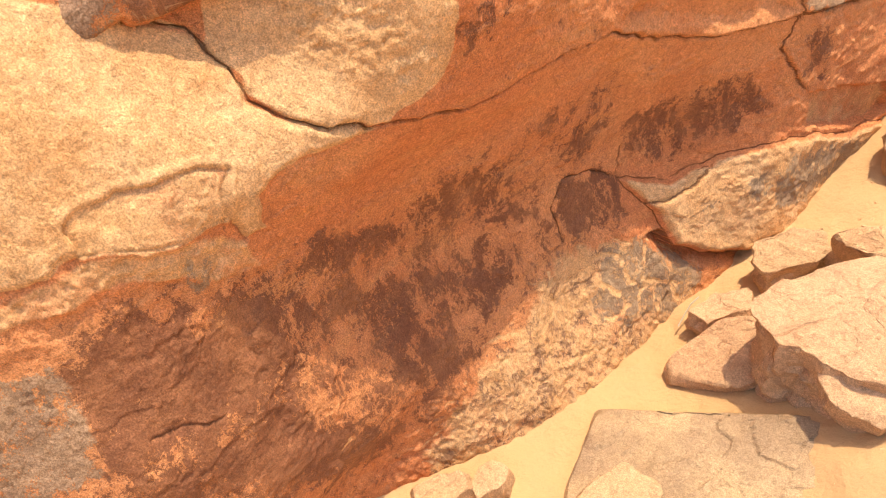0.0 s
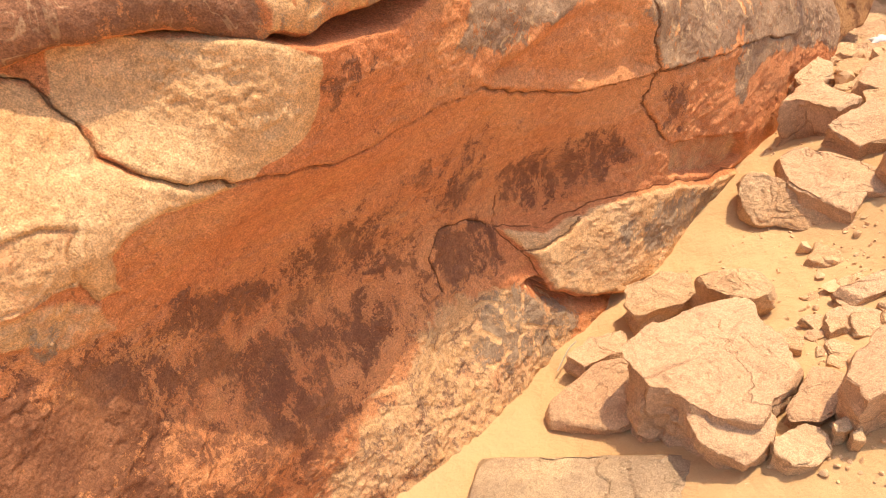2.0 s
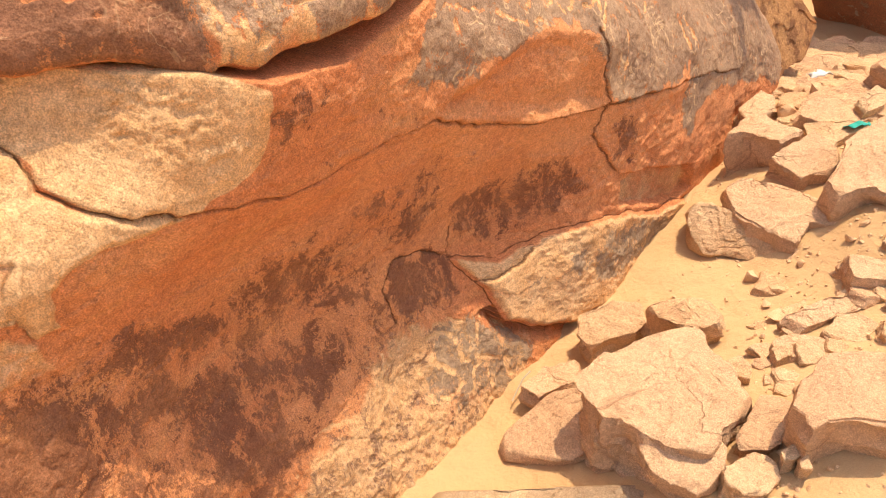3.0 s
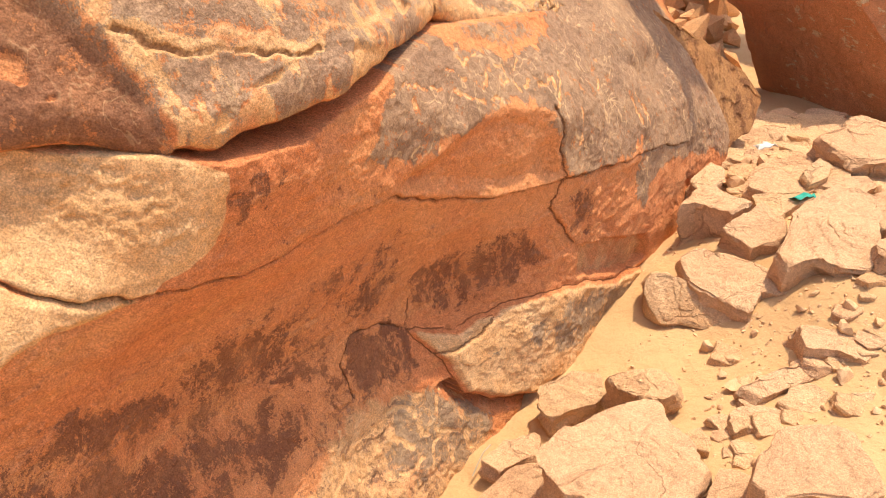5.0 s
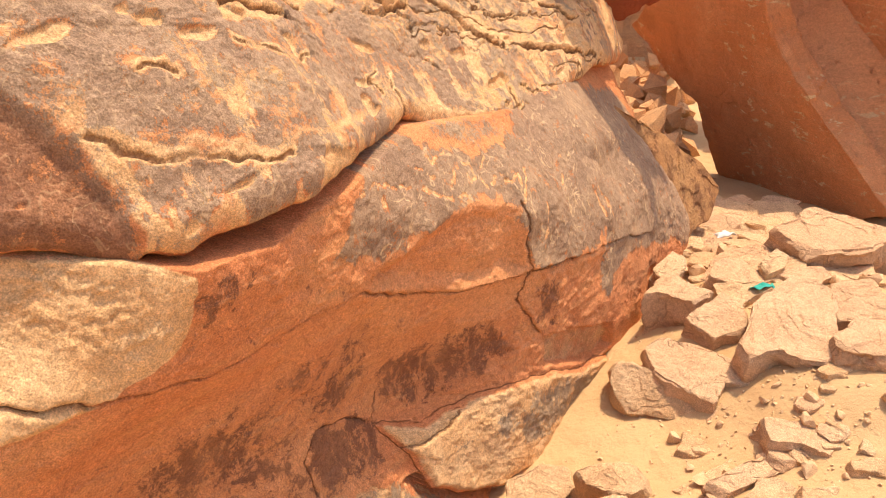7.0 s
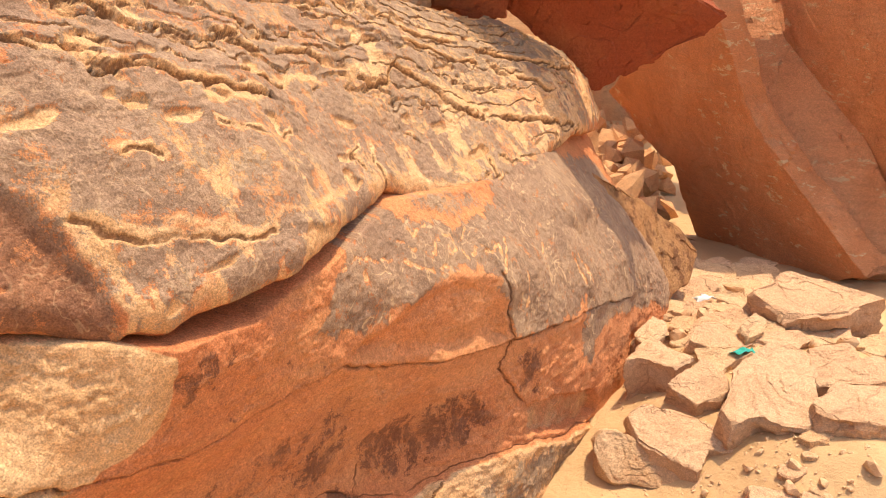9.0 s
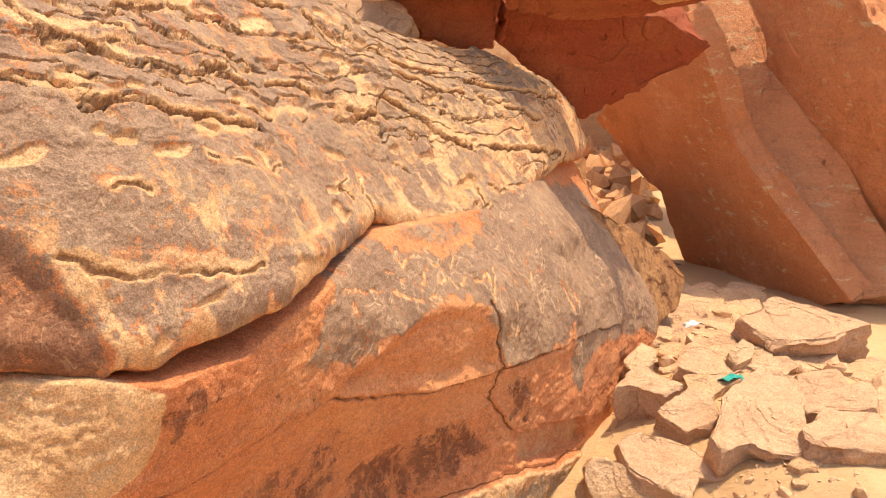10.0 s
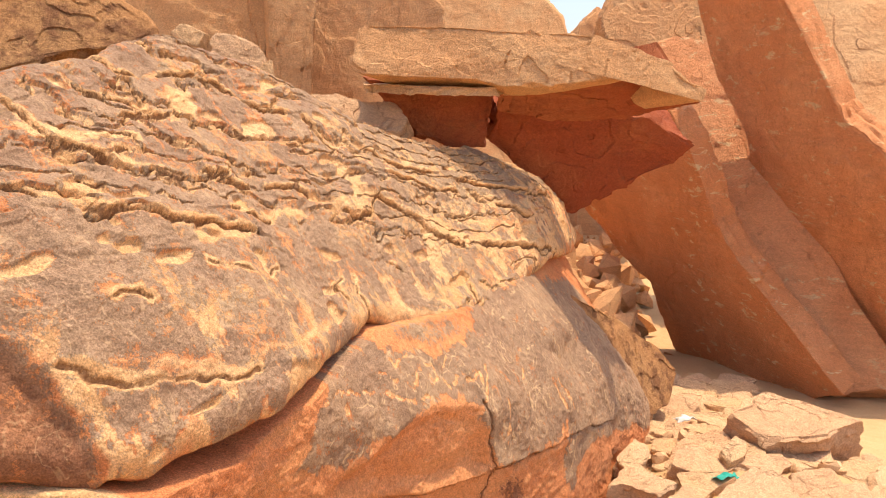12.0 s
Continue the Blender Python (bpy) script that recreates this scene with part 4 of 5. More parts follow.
stone("stone", "pale stone resting on the sand bank", "stone", (0.54, 2.052, 0.358), (-0.3, -0.75, 0.6), 0.15, 0.03,
      [(-0.145, 0.049), (-0.122, 0.076), (-0.06, 0.085), (0.052, 0.054), (0.18, 0.002), (0.173, -0.04), (0.074, -0.071), (-0.045, -0.086), (-0.106, -0.07)])
stone("stone_slab", "tilted sandstone slab among rubble", "rock", (0.691, 2.068, 0.438), (-0.15, -0.35, 1), 0.15, 0.03,
      [(-0.157, 0.122), (-0.085, 0.161), (-0.031, 0.115), (0.079, 0.062), (0.149, -0.062), (0.132, -0.082), (0.062, -0.061), (0.012, -0.154), (-0.035, -0.112), (-0.126, 0.011)])
stone("boulder", "angular boulder with a dark broken front", "boulder", (0.68, 2.38, 0.56), (-0.1, -0.1, 1.0), 0.2, 0.03,
      [(-0.12, -0.01), (0.01, 0.14), (0.12, -0.02), (0.05, -0.08), (-0.01, -0.04), (-0.06, 0.00)])
stone("boulder", "small cracked boulder beside rubble", "boulder", (0.8, 2.23, 0.53), (-0.1, -0.35, 1.0), 0.18, 0.03,
      [(-0.12, 0.02), (0.03, 0.11), (0.09, 0.04), (0.04, -0.06), (-0.05, -0.09)])
stone("boulder", "big smooth-topped boulder with a rough front", "boulder", (0.975, 2.088, 0.586), (-0.1, -0.25, 1), 0.28, 0.03,
      [(-0.201, -0.055), (-0.092, 0.102), (0.063, 0.226), (0.131, 0.217), (0.177, 0.153), (0.111, 0.024), (0.066, -0.143), (0.041, -0.159), (-0.03, -0.138), (-0.09, -0.104), (-0.177, -0.123)])
stone("boulder", "reddish boulder with a steep broken face", "boulder", (1.14, 1.96, 0.62), (-0.1, -0.1, 1.0), 0.35, 0.03,
      [(-0.11, 0.03), (0.01, 0.12), (0.15, 0.08), (0.09, -0.11), (-0.04, -0.09), (-0.11, -0.04)])
stone("boulder", "long pale boulder below the leaning slab", "boulder", (1.4, 2.77, 0.64), (0.0, -0.25, 1.0), 0.22, 0.03,
      [(-0.26, 0.01), (-0.07, 0.16), (0.16, 0.09), (0.26, -0.02), (0.06, -0.11), (-0.17, -0.15)])
stone("stone_slab", "narrow tilted slab among rubble", "rock", (0.99, 2.71, 0.52), (-0.2, -0.2, 1.0), 0.1, 0.02,
      [(-0.15, -0.05), (-0.02, 0.07), (0.15, 0.11), (0.16, 0.02), (0.01, -0.05), (-0.13, -0.08)])
stone("stone", "small pitted stone on the rubble", "stone", (1.1, 2.6, 0.58), (0.0, -0.4, 1.0), 0.1, 0.02,
      [(-0.06, -0.00), (0.02, 0.07), (0.06, 0.04), (0.03, -0.03), (-0.05, -0.07)])
stone("stone", "pale stone half buried in sand", "stone", (1.01, 2.55, 0.5), (0.0, -0.2, 1.0), 0.1, 0.02,
      [(-0.09, 0.02), (0.01, 0.06), (0.09, 0.03), (0.09, -0.04), (-0.08, -0.06)])
stone("stone", "pale rounded stone at the rock foot", "stone", (0.72, 2.6, 0.56), (0.0, -0.3, 1.0), 0.12, 0.02,
      [(-0.07, -0.01), (0.02, 0.09), (0.06, 0.03), (0.02, -0.04), (-0.05, -0.08)])
stone("stone", "dusty stone on gravel", "stone", (0.72, 1.73, 0.33), (0.0, -0.2, 1.0), 0.07, 0.02,
      [(-0.10, -0.03), (-0.01, 0.04), (0.11, 0.07), (0.04, -0.01), (-0.05, -0.08)])
stone("stone", "dusty stone on gravel", "stone", (0.89, 1.88, 0.42), (0.0, -0.3, 1.0), 0.1, 0.02,
      [(-0.07, 0.00), (0.02, 0.06), (0.05, -0.01), (-0.01, -0.04)])
stone("stone", "dusty stone on gravel", "stone", (1.0, 1.76, 0.46), (0.0, -0.3, 1.0), 0.1, 0.02,
      [(-0.05, 0.01), (0.01, 0.05), (0.05, 0.00), (0.00, -0.04)])
stone("stone_slab", "weathered slab with a pale grey crust in sand", "rock", (0.01, 1.08, 0.1), (-0.16, -0.1, 1.0), 0.1, 0.02,
      [(-0.34, -0.09), (-0.31, 0.06), (-0.27, 0.17), (-0.03, 0.18), (0.10, 0.16), (0.23, 0.12), (0.38, 0.10), (0.41, -0.07), (0.31, -0.21), (-0.13, -0.26), (-0.31, -0.22)], material=GREYISH)
stone("stone", "pale rounded stone on the weathered slab", "stone", (-0.2, 0.96, 0.13), (0.0, -0.1, 1.0), 0.08, 0.02,
      [(-0.10, -0.04), (-0.04, 0.04), (0.01, 0.07), (0.09, 0.03), (0.09, -0.05), (-0.06, -0.09)])
stone("stone", "pale stone at the foot of the rock", "stone", (-0.61, 0.89, 0.09), (0.0, -0.2, 1.0), 0.1, 0.02,
      [(-0.08, -0.01), (-0.03, 0.04), (0.05, 0.07), (0.07, 0.03), (0.04, -0.04), (-0.04, -0.06)])
stone("stone", "pale stone at the foot of the rock", "stone", (-0.5, 0.96, 0.08), (0.0, -0.2, 1.0), 0.09, 0.02,
      [(-0.05, -0.02), (-0.01, 0.05), (0.04, 0.04), (0.04, -0.01), (-0.02, -0.06)])
stone("stone", "small angular sandstone fragment on gravel", "stone", (0.89, 1.89, 0.42), (-0.05, -0.25, 1.0), 0.07, 0.02,
      [(-0.05, 0.01), (0.01, 0.04), (0.04, -0.00), (-0.00, -0.04)])
stone("stone", "small angular sandstone fragment on gravel", "stone", (1.0, 1.78, 0.46), (-0.05, -0.25, 1.0), 0.07, 0.02,
      [(-0.04, 0.02), (0.03, 0.04), (0.03, -0.02), (-0.02, -0.04)])
stone("stone", "small angular sandstone fragment on gravel", "stone", (0.92, 1.79, 0.39), (-0.05, -0.25, 1.0), 0.07, 0.02,
      [(-0.10, 0.03), (0.03, 0.07), (0.10, 0.02), (0.05, -0.05), (-0.06, -0.05)])
stone("stone", "small angular sandstone fragment on gravel", "stone", (0.9, 1.72, 0.38), (-0.05, -0.25, 1.0), 0.07, 0.02,
      [(-0.04, 0.01), (0.03, 0.03), (0.04, -0.01), (-0.01, -0.04)])
stone("stone", "small angular sandstone fragment on gravel", "stone", (0.47, 1.47, 0.32), (-0.05, -0.25, 1.0), 0.07, 0.02,
      [(-0.03, 0.02), (0.01, 0.04), (0.03, -0.00), (0.02, -0.04), (-0.02, -0.02)])
stone("stone", "small angular sandstone fragment on gravel", "stone", (0.58, 1.5, 0.34), (-0.05, -0.25, 1.0), 0.07, 0.02,
      [(-0.03, 0.02), (0.01, 0.03), (0.02, -0.00), (-0.02, -0.02)])
stone("stone", "small angular sandstone fragment on gravel", "stone", (0.52, 1.18, 0.34), (-0.05, -0.25, 1.0), 0.07, 0.02,
      [(-0.02, 0.00), (0.01, 0.02), (0.01, -0.01), (-0.02, -0.02)])
stone("stone", "small angular sandstone fragment on gravel", "stone", (0.54, 1.15, 0.34), (-0.05, -0.25, 1.0), 0.07, 0.02,
      [(-0.01, 0.01), (0.01, 0.02), (0.01, -0.01), (-0.01, -0.01)])
stone("stone_slab", "pale flat slab beside the big boulder", "rock", (1.21, 2.16, 0.62), (-0.1, -0.2, 1.0), 0.2, 0.03,
      [(-0.11, 0.00), (-0.03, 0.05), (0.14, 0.06), (0.12, -0.07), (-0.11, -0.06)])
stone("stone_slab", "short rosy slab end half buried in sand", "rock", (0.766, 1.93, 0.351), (-0.1, -0.6, 0.8), 0.12, 0.02,
      [(-0.046, 0.024), (-0.005, 0.078), (0.082, 0.011), (0.072, -0.037), (-0.023, -0.054), (-0.079, -0.021)])
stone("stone_slab", "long thin pale slab sunk in gravel", "rock", (0.757, 1.68, 0.37), (0, -0.35, 1), 0.09, 0.02,
      [(-0.156, -0.049), (-0.046, 0.008), (0.059, 0.065), (0.208, 0.083), (0.051, -0.015), (-0.115, -0.091)])
stone("stone_slab", "flat dusty slab beside the big boulder", "rock", (0.88, 1.744, 0.44), (0, -0.2, 1), 0.12, 0.02,
      [(-0.095, 0.07), (0.022, 0.051), (0.11, 0.043), (0.06, -0.088), (-0.01, -0.042), (-0.089, -0.034)])
# angular chips that lie flat on the sand between the boulders
shards = random.Random(31)
for cx, cy, rx, ry, count, lo, hi in ((0.85, 1.72, 0.30, 0.22, 26, 0.025, 0.07), (1.30, 2.45, 0.40, 0.30, 22, 0.05, 0.14), (0.98, 2.95, 0.20, 0.40, 26, 0.04, 0.12), (0.60, 1.45, 0.15, 0.15, 8, 0.02, 0.04), (1.30, 3.45, 0.40, 0.55, 34, 0.06, 0.17), (1.55, 2.30, 0.30, 0.30, 10, 0.08, 0.16), (1.50, 4.05, 0.35, 0.35, 18, 0.08, 0.18)):
    for _ in range(count):
        x, y, r = cx + rx * shards.uniform(-1, 1), cy + ry * shards.uniform(-1, 1), shards.uniform(lo, hi)
        turns = sorted(shards.uniform(0, 6.28) for _ in range(6))
        if max(b - a for a, b in zip(turns, turns[1:] + [turns[0] + 6.28])) > 2.4:
            turns = [1.05 * k + shards.uniform(-0.3, 0.3) for k in range(6)]
        z = float(ground_height(np.array([x]), np.array([y]))[0])
        stone("stone", "flat angular sandstone chip lying on sand", "stone", (x, y, z + 0.22 * r), (shards.uniform(-0.3, 0.3), shards.uniform(-0.45, 0.1), 1.0), 0.6 * r, 0.02,
              [(r * math.cos(a) * shards.uniform(0.75, 1.2), 0.75 * r * math.sin(a) * shards.uniform(0.75, 1.2)) for a in turns], material=shards.choice((PALE, ROSY, PALE)))
stone("leaning_slab", "huge leaning slab of smooth orange sandstone", "rock", (1.667, 4.816, 0.897), (-0.88, -0.33, -0.33), 0.16, 0.05,
      [(-1.284, 0.189), (-0.6, 0.6), (0.1, 1.013), (0.192, 0.815), (0.254, 0.526), (0.282, 0.286), (0.413, 0.061), (0.571, -0.132), (0.876, -0.455), (1.032, -0.638), (0.717, -0.816), (0.095, -0.99), (-0.512, -0.903), (-0.61, -0.326), (-0.965, -0.109)], flare=0, bulge=0.01, chip=0.0)
stone("leaning_slab", "huge leaning slab of smooth orange sandstone", "rock", (2.137, 4.423, 1.593), (-0.88, -0.33, -0.33), 0.16, 0.06,
      [(-0.596, 1.213), (0.004, 1.1), (0.103, 0.837), (0.225, 0.511), (0.316, 0.221), (0.551, 0.02), (0.785, -0.35), (0.618, -1.659), (0.3, -1.416), (0.029, -1.082), (-0.238, -0.659), (-0.438, -0.285), (-0.43, 0.088), (-0.598, 0.527), (-0.632, 0.936)], flare=0, bulge=0.01, chip=0.0)
stone("stone_block", "red sandstone block, front shade in its colour, with a pale flat top", "rock", (-0.02, 3.026, 1.825), (0.1, -0.97, -0.2), 0.5, 0.02,
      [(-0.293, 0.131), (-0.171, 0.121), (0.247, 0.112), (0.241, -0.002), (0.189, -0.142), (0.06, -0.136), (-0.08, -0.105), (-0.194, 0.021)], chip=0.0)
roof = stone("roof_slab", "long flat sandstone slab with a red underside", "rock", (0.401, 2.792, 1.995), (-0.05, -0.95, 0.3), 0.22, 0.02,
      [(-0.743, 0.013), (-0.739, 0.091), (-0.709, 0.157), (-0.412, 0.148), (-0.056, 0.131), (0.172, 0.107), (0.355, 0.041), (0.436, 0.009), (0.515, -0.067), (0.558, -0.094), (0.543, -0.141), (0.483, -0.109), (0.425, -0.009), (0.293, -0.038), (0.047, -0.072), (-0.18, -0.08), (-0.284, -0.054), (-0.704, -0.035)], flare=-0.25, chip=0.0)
# the slab's shaded side, painted with the darker red
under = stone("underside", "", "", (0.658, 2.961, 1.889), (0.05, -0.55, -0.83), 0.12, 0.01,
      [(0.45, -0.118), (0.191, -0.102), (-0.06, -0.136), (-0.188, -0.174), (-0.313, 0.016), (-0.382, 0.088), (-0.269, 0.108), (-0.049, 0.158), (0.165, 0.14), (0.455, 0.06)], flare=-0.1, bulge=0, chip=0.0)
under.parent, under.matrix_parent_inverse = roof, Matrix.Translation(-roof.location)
tagged(under, "red underside with its shade put into the colour")
stone("wedge_block", "wedge of red sandstone under the slab, coloured as in shade", "rock", (0.639, 3.41, 1.642), (0.1, -0.9, -0.45), 0.5, 0.02,
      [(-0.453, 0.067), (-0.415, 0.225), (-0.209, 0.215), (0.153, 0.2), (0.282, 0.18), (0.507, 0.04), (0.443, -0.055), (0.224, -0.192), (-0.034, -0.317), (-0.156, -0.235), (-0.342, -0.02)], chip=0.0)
stone("stone_slab", "pale flat stone lodged above the ledges", "rock", (-0.33, 2.98, 1.83), (-0.1, -0.75, 0.65), 0.25, 0.03,
      [(-0.24, 0.09), (-0.10, 0.09), (0.12, 0.04), (0.20, -0.05), (0.17, -0.12), (0.02, -0.07), (-0.13, -0.01)])
stone("boulder", "dark weathered boulder on top of the outcrop", "boulder", (-1.01, 2.13, 2.06), (0.3, -0.8, 0.5), 0.5, 0.06,
      [(-0.30, 0.17), (0.09, 0.12), (0.20, 0.04), (0.22, -0.02), (0.14, -0.05), (-0.06, -0.11), (-0.29, -0.16)], material=DARK)
stone("boulder", "orange rounded boulder on the outcrop", "boulder", (-0.71, 2.63, 2.03), (0.2, -0.9, 0.3), 0.3, 0.04,
      [(-0.12, 0.01), (-0.07, 0.06), (0.02, 0.05), (0.10, -0.01), (0.08, -0.07), (-0.02, -0.04)])
stone("stone", "small pale stone on the outcrop ridge", "stone", (-0.76, 2.27, 2.04), (0.2, -0.9, 0.3), 0.12, 0.03,
      [(-0.05, 0.01), (-0.02, 0.04), (0.06, 0.02), (0.03, -0.03), (-0.02, -0.02)])
stone("stone", "small orange stone on the outcrop", "stone", (-0.61, 2.63, 1.96), (0.2, -0.9, 0.3), 0.12, 0.03,
      [(-0.03, 0.02), (0.02, 0.05), (0.02, -0.02), (-0.02, -0.03)])
stone("cliff_block", "tall weathered sandstone pillar behind the outcrop", "rock", (-1.31, 4.52, 1.82), (0.1, -1.0, 0.1), 0.8, 0.1,
      [(-0.43, 1.06), (0.27, 1.08), (0.27, 0.48), (0.24, 0.22), (0.20, -1.44), (-0.53, -1.42)], rough=1.4, chip=0.0)
stone("cliff_block", "tall weathered sandstone pillar behind the outcrop", "rock", (-0.85, 4.37, 1.77), (0.3, -1.0, 0.05), 0.8, 0.08,
      [(-0.13, 1.06), (0.15, 1.08), (0.11, 0.52), (0.10, 0.18), (0.04, -1.43), (-0.24, -1.40)], rough=1.4, chip=0.0)
stone("cliff_block", "stack of broken sandstone behind the slab", "rock", (-0.37, 5.53, 1.91), (0.1, -1.0, 0.1), 0.8, 0.1,
      [(-0.53, 0.97), (0.04, 0.99), (0.38, 0.71), (0.40, 0.51), (0.38, -1.59), (-0.67, -1.56)], rough=1.4, chip=0.0)
stone("cliff_block", "weathered cliff wall behind the pillars", "rock", (-1.26, 7.07, 2.13), (0.05, -1.0, 0.15), 1.0, 0.15,
      [(-2.01, 1.47), (0.51, 1.50), (1.14, 0.93), (1.22, 0.46), (1.20, -2.20), (-2.08, -2.16)], rough=1.4, chip=0.0)
stone("cliff_block", "pale sunlit sandstone dome in the distance", "rock", (1.1, 11.46, 2.55), (0.1, -1.0, 0.3), 2.0, 0.5,
      [(-1.19, 1.33), (-0.33, 1.17), (0.47, 1.27), (0.78, 0.87), (0.87, 0.47), (0.72, -2.58), (-1.29, -2.55)], rough=1.4, chip=0.0)
stone("cliff_block", "broken sandstone block on the skyline", "rock", (1.56, 7.68, 2.08), (0.1, -1.0, 0.2), 1.0, 0.08,
      [(-0.20, 0.47), (-0.15, 0.67), (0.05, 0.84), (0.19, 0.73), (0.21, 0.41), (0.17, -1.55), (-0.24, -1.54)], rough=1.4, chip=0.0)
stone("cliff_block", "pale sunlit cliff behind the slabs", "rock", (1.94, 6.77, 2.54), (-0.1, -0.9, 0.3), 1.0, 0.15,
      [(-0.55, 0.19), (-0.45, 0.43), (-0.01, 0.64), (0.63, 0.62), (0.70, -0.63), (0.12, -0.98), (-0.40, -0.26)], rough=1.4, chip=0.0)
stone("cliff_block", "pale rough sunlit cliff behind the slabs", "rock", (3.33, 5.68, 2.09), (-0.2, -0.8, 0.5), 1.0, 0.1,
      [(-0.93, 1.13), (0.80, 1.13), (0.69, -1.25), (-0.10, -0.89), (-0.47, -0.14)], rough=1.4, chip=0.0)
# the block's own lit top, added as a separate paler sheet
stone("stone_slab", "lit flat top of the red block, added as a pale sheet", "rock", (-0.1, 3.01, 1.94), (0.0, -0.12, 1.0), 0.03, 0.006,
      [(-0.20, -0.09), (-0.22, 0.49), (0.33, 0.03), (0.31, -0.20), (-0.04, -0.17), (-0.17, -0.09)], material=PALE, chip=0)
stone("leaning_slab", "leaning sandstone slab wedged between two larger ones", "rock", (1.97, 4.84, 1.48), (-0.3, -0.85, 0.43), 0.5, 0.04,
      [(-0.70, 0.91), (-0.48, 0.98), (-0.24, 0.94), (-0.08, 0.48), (0.15, 0.16), (0.48, -0.51), (0.95, -1.32), (0.55, -1.40), (0.03, -0.58), (-0.23, -0.09), (-0.48, 0.44)], material=SMOOTH, bulge=0, chip=0.0)
stone("outcrop_spur", "crusted orange spur at the end of the outcrop", "rock", (0.71, 3.02, 0.85), (0.72, -0.6, 0.35), 0.5, 0.05,
      [(-0.47, 0.39), (-0.22, 0.28), (0.00, 0.17), (0.19, 0.04), (0.41, -0.11), (0.52, -0.26), (0.37, -0.36), (0.12, -0.37), (-0.06, -0.23), (-0.16, -0.07), (-0.12, 0.06), (-0.23, 0.18), (-0.42, 0.29)], chip=0.0)
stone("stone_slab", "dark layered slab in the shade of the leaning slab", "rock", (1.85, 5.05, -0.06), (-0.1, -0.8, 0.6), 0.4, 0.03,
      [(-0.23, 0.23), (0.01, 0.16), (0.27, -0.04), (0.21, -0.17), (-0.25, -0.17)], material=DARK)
stone("outcrop_core", "solid sandstone mass behind the carved faces", "rock", (-0.37, 2.15, 1.52), (0.53, -0.29, 0.79), 1.9, 0.1,
      [(-1.21, -0.08), (-0.81, -0.16), (-0.31, -0.16), (0.29, -0.18), (0.89, -0.23), (1.29, -0.23), (1.19, -0.11), (0.57, 0.11), (0.01, 0.28), (-0.30, 0.36), (-0.66, 0.22), (-1.01, 0.14)], flare=0.12, bulge=0, chip=0)


# ---- pebbles, gravel and far rubble ----
def pebble_mesh(name, seed, flat=0.6, detail=2):
    bm = bmesh.new()
    bmesh.ops.create_icosphere(bm, subdivisions=detail, radius=0.5)
    co = np.array([v.co[:] for v in bm.verts])
    r = 1 + 0.38 * fbm(co + 9.7 * seed, 1.7, 3, 0.5, seed) + 0.08 * np.round(2 * fbm(co + 4.1 * seed, 2.3, 2, 0.5, seed + 2))
    q = co * r[:, None] * (1.2, 0.95, flat + 0.25)
    pick = np.random.RandomState(seed)
    for _ in range(11):
        d = pick.normal(size=3)
        d /= np.linalg.norm(d)
        s = q @ d
        q -= d * np.maximum(s - pick.uniform(0.42, 0.75) * s.max(), 0)[:, None]
    for vert, k in zip(bm.verts, q):
        vert.co = Vector(k)
    me = bpy.data.meshes.new(name)
    bm.to_mesh(me)
    bm.free()
    return me


rng = random.Random(7)
SHAPES = []
for k in range(8):
    me = pebble_mesh("pebble", 11 * k + 3, 0.34 + 0.05 * k)
    me.materials.append(PEBBLE)
    SHAPES.append(me)
COARSE = [pebble_mesh("rubble_stone", 5 * k + 2, 0.45 + 0.06 * k, 1) for k in range(8)]


def level(x, y):
    return float(ground_height(np.array([x]), np.array([y]))[0])


def pebble(x, y, size, sink=0.1):
    ob = new("pebble", rng.choice(SHAPES))
    ob.location = (x, y, level(x, y) + (0.27 - sink) * size)
    ob.rotation_euler = (rng.uniform(-0.3, 0.3), rng.uniform(-0.3, 0.3), rng.uniform(0, 6.28))
    ob.scale = (size, size, size)
    tagged(ob, "small pale sandstone pebble on the sand", "pebble", "pebbles on the sand")


def scatter(count, cx, cy, rx, ry, lo, hi):
    for _ in range(count):
        a, b = rng.gauss(0, 0.5), rng.gauss(0, 0.5)
        pebble(cx + a * rx, cy + b * ry, 0.75 * lo * (hi / lo) ** rng.random() ** 2.5)


scatter(12, 0.20, 1.56, 0.06, 0.05, 0.02, 0.05)
scatter(60, 0.72, 1.70, 0.30, 0.25, 0.012, 0.09)
scatter(40, 0.62, 1.45, 0.16, 0.25, 0.012, 0.05)
scatter(70, 0.95, 1.80, 0.25, 0.35, 0.015, 0.12)
scatter(60, 1.02, 3.00, 0.18, 0.45, 0.03, 0.16)
scatter(45, 1.35, 2.55, 0.45, 0.30, 0.02, 0.14)
scatter(16, -0.55, 0.92, 0.18, 0.05, 0.012, 0.04)
scatter(40, 0.80, 1.50, 0.25, 0.20, 0.012, 0.05)
scatter(24, 0.52, 1.15, 0.12, 0.12, 0.012, 0.04)


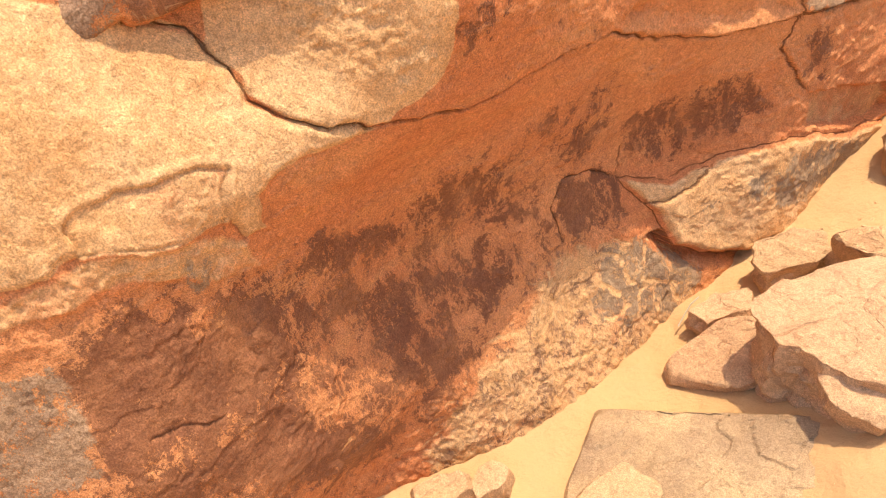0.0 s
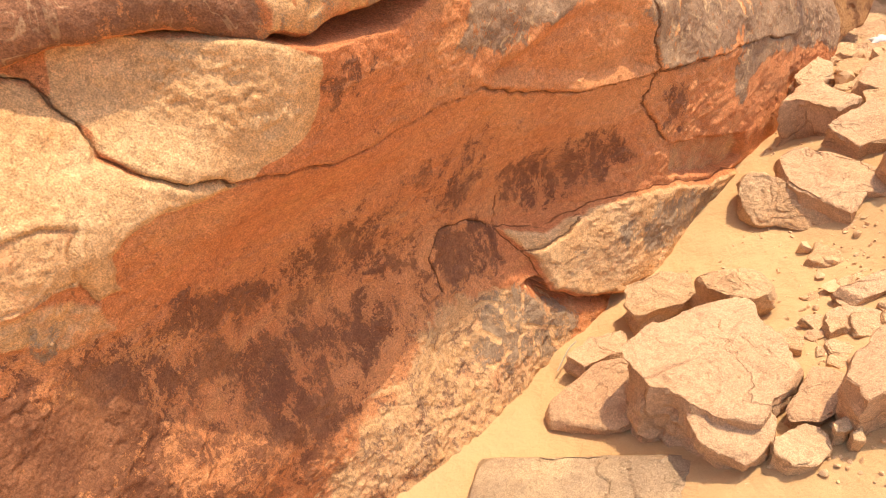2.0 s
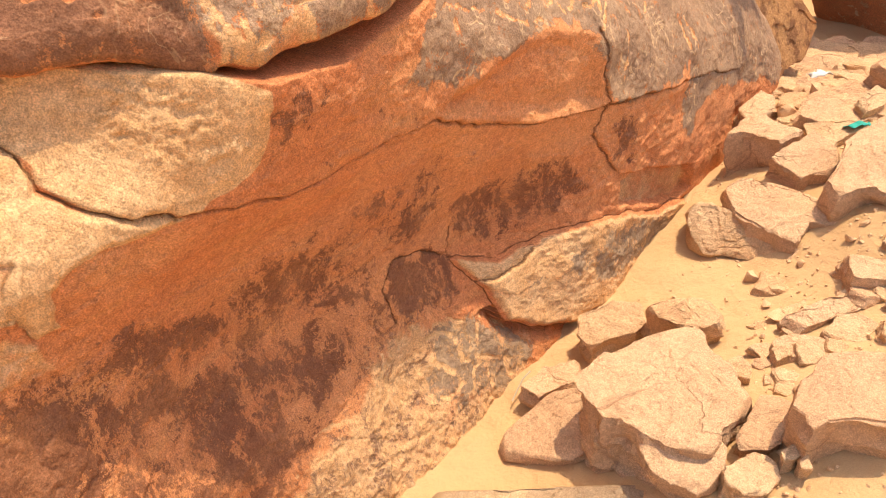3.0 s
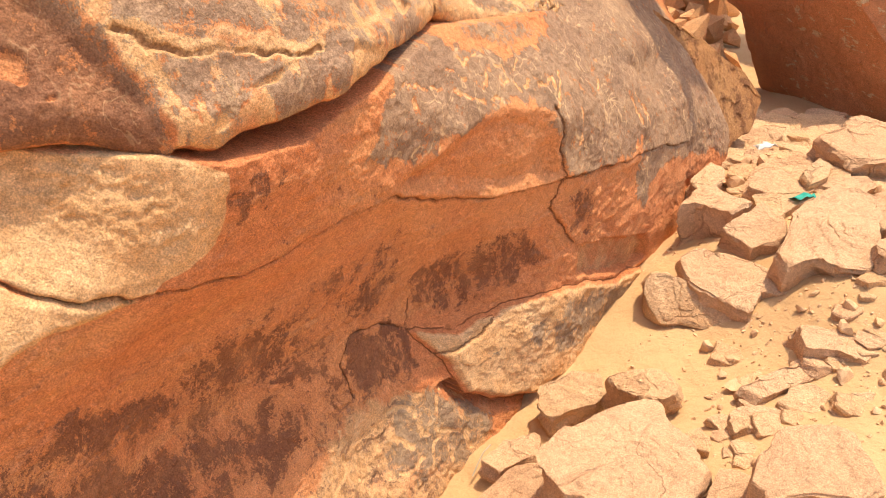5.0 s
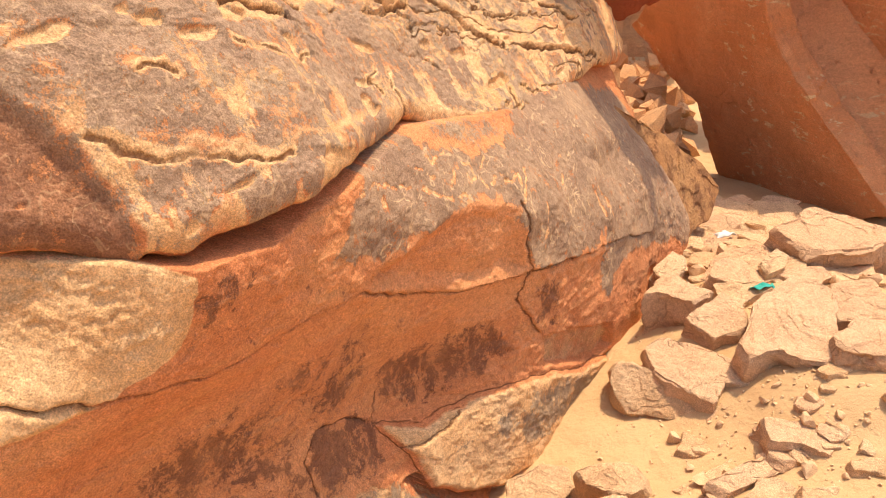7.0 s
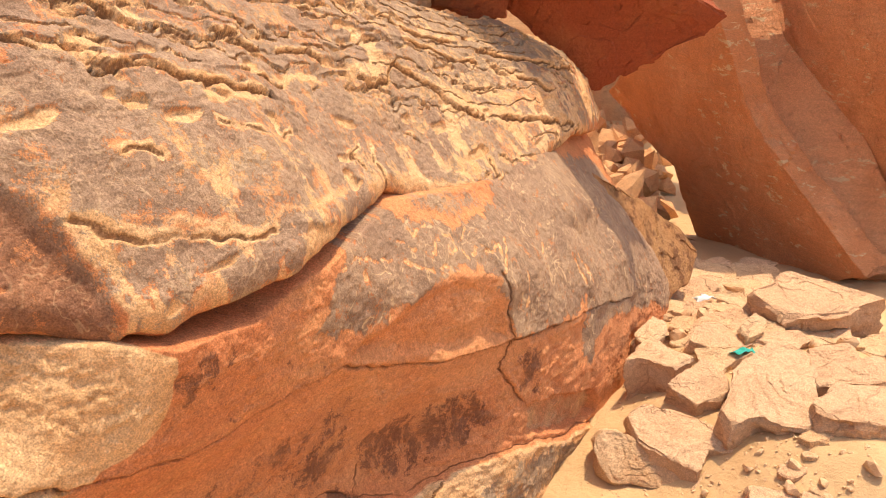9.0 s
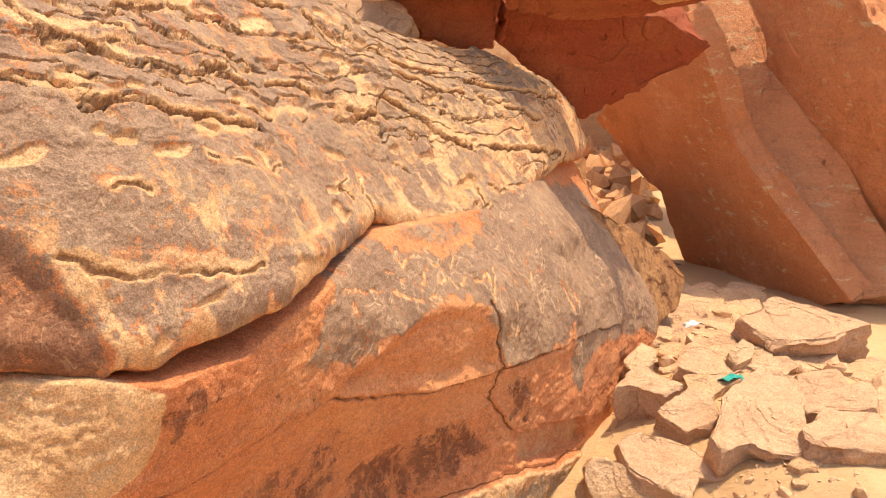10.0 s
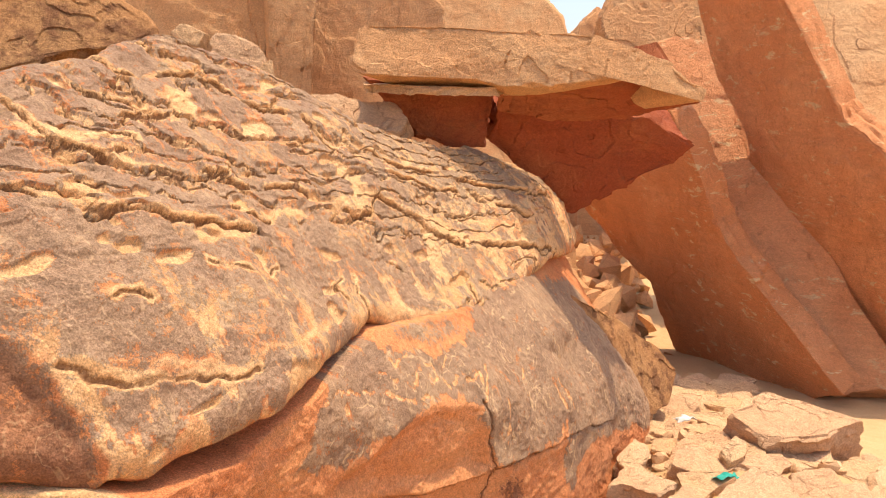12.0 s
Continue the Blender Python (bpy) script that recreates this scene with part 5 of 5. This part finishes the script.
def heap(name, label, spots, material, category):
    """Many rough stones in one mesh."""
    base = [np.array([v.co[:] for v in me.vertices]) for me in COARSE]
    tris = [np.array([p.vertices[:] for p in me.polygons]) for me in COARSE]
    verts, faces, start = [], [], 0
    for x, y, z, size in spots:
        k = rng.randrange(len(COARSE))
        m = np.array(Euler((rng.uniform(-0.6, 0.6), rng.uniform(-0.6, 0.6), rng.uniform(0, 6.3))).to_matrix())
        verts.append(base[k] @ m.T * size * np.array([1, 1, rng.uniform(0.8, 1.3)]) + (x, y, z))
        faces.append(tris[k] + start)
        start += len(base[k])
    me = bpy.data.meshes.new(name)
    me.from_pydata(np.concatenate(verts).tolist(), [], np.concatenate(faces).tolist())
    me.materials.append(material)
    return tagged(new(name, me), label, category, kind="stuff")


grains = []
for _ in range(2600):
    x, y = rng.gauss(0.88, 0.33), rng.gauss(2.0, 0.6)
    grains.append((x, y, level(x, y), 0.004 + 0.020 * rng.random() ** 3))
heap("gravel", "fine gravel strewn over the sand", grains, PEBBLE, "gravel")
far = []
for _ in range(900):
    y = 4.4 + 9 * rng.random() ** 1.4
    x = y * rng.uniform(0.13, 0.275)
    s = 0.05 + 0.34 * rng.random() ** 2.5 * (0.6 + y / 12)
    far.append((x, y, level(x, y) + 0.15 * s, s))
heap("rubble", "pale broken sandstone rubble behind the outcrop", far, CLIFF, "rubble")


# ---- litter ----
def scrap(name, label, at, size, colour, seed, turn):
    n = 14
    s = np.linspace(-0.5, 0.5, n)
    x, y = [a.ravel() for a in np.meshgrid(s, s * 0.45)]
    q = np.stack([x, y, 0 * x], 1)
    z = 0.16 * fbm(q + seed, 3.0, 3, 0.5, seed)
    x = x + 0.08 * fbm(q + seed, 4.0, 2, 0.5, seed + 4)
    c, k = math.cos(turn), math.sin(turn)
    top = np.stack([x * c - y * k, x * k + y * c, z], 1) * size
    ob = sheet_object(name, top, n, n, plain(name, colour, 0.45), {})
    ob.modifiers.new("thickness", "SOLIDIFY").thickness = 0.0012
    ob.location = at
    return tagged(ob, label, "litter")


scrap("plastic_scrap", "crumpled teal plastic scrap on a boulder", (1.02, 2.47, 0.54), 0.11, (0.02, 0.36, 0.30), 3, 0.5)
scrap("paper_scrap", "crumpled white scrap among the stones", (1.07, 3.08, 0.50), 0.09, (0.75, 0.76, 0.74), 8, 0.2)
scrap("bag_scrap", "grey scrap of plastic lying on gravel", (0.90, 1.74, 0.36), 0.09, (0.20, 0.17, 0.15), 15, 1.2)


def twig():
    curve = bpy.data.curves.new("twig", "CURVE")
    curve.dimensions, curve.bevel_depth, curve.bevel_resolution = "3D", 0.0022, 2
    line = curve.splines.new("POLY")
    pts = [(-0.105, 1.535, 0.10), (-0.088, 1.560, 0.13), (-0.075, 1.572, 0.155), (-0.055, 1.585, 0.172)]
    line.points.add(len(pts) - 1)
    for pt, xyz in zip(line.points, pts):
        pt.co = (*xyz, 1)
    curve.materials.append(plain("dry_wood", (0.62, 0.55, 0.42), 0.8))
    tagged(new("twig", curve), "dry pale twig leaning at the rock foot", "twig")


twig()
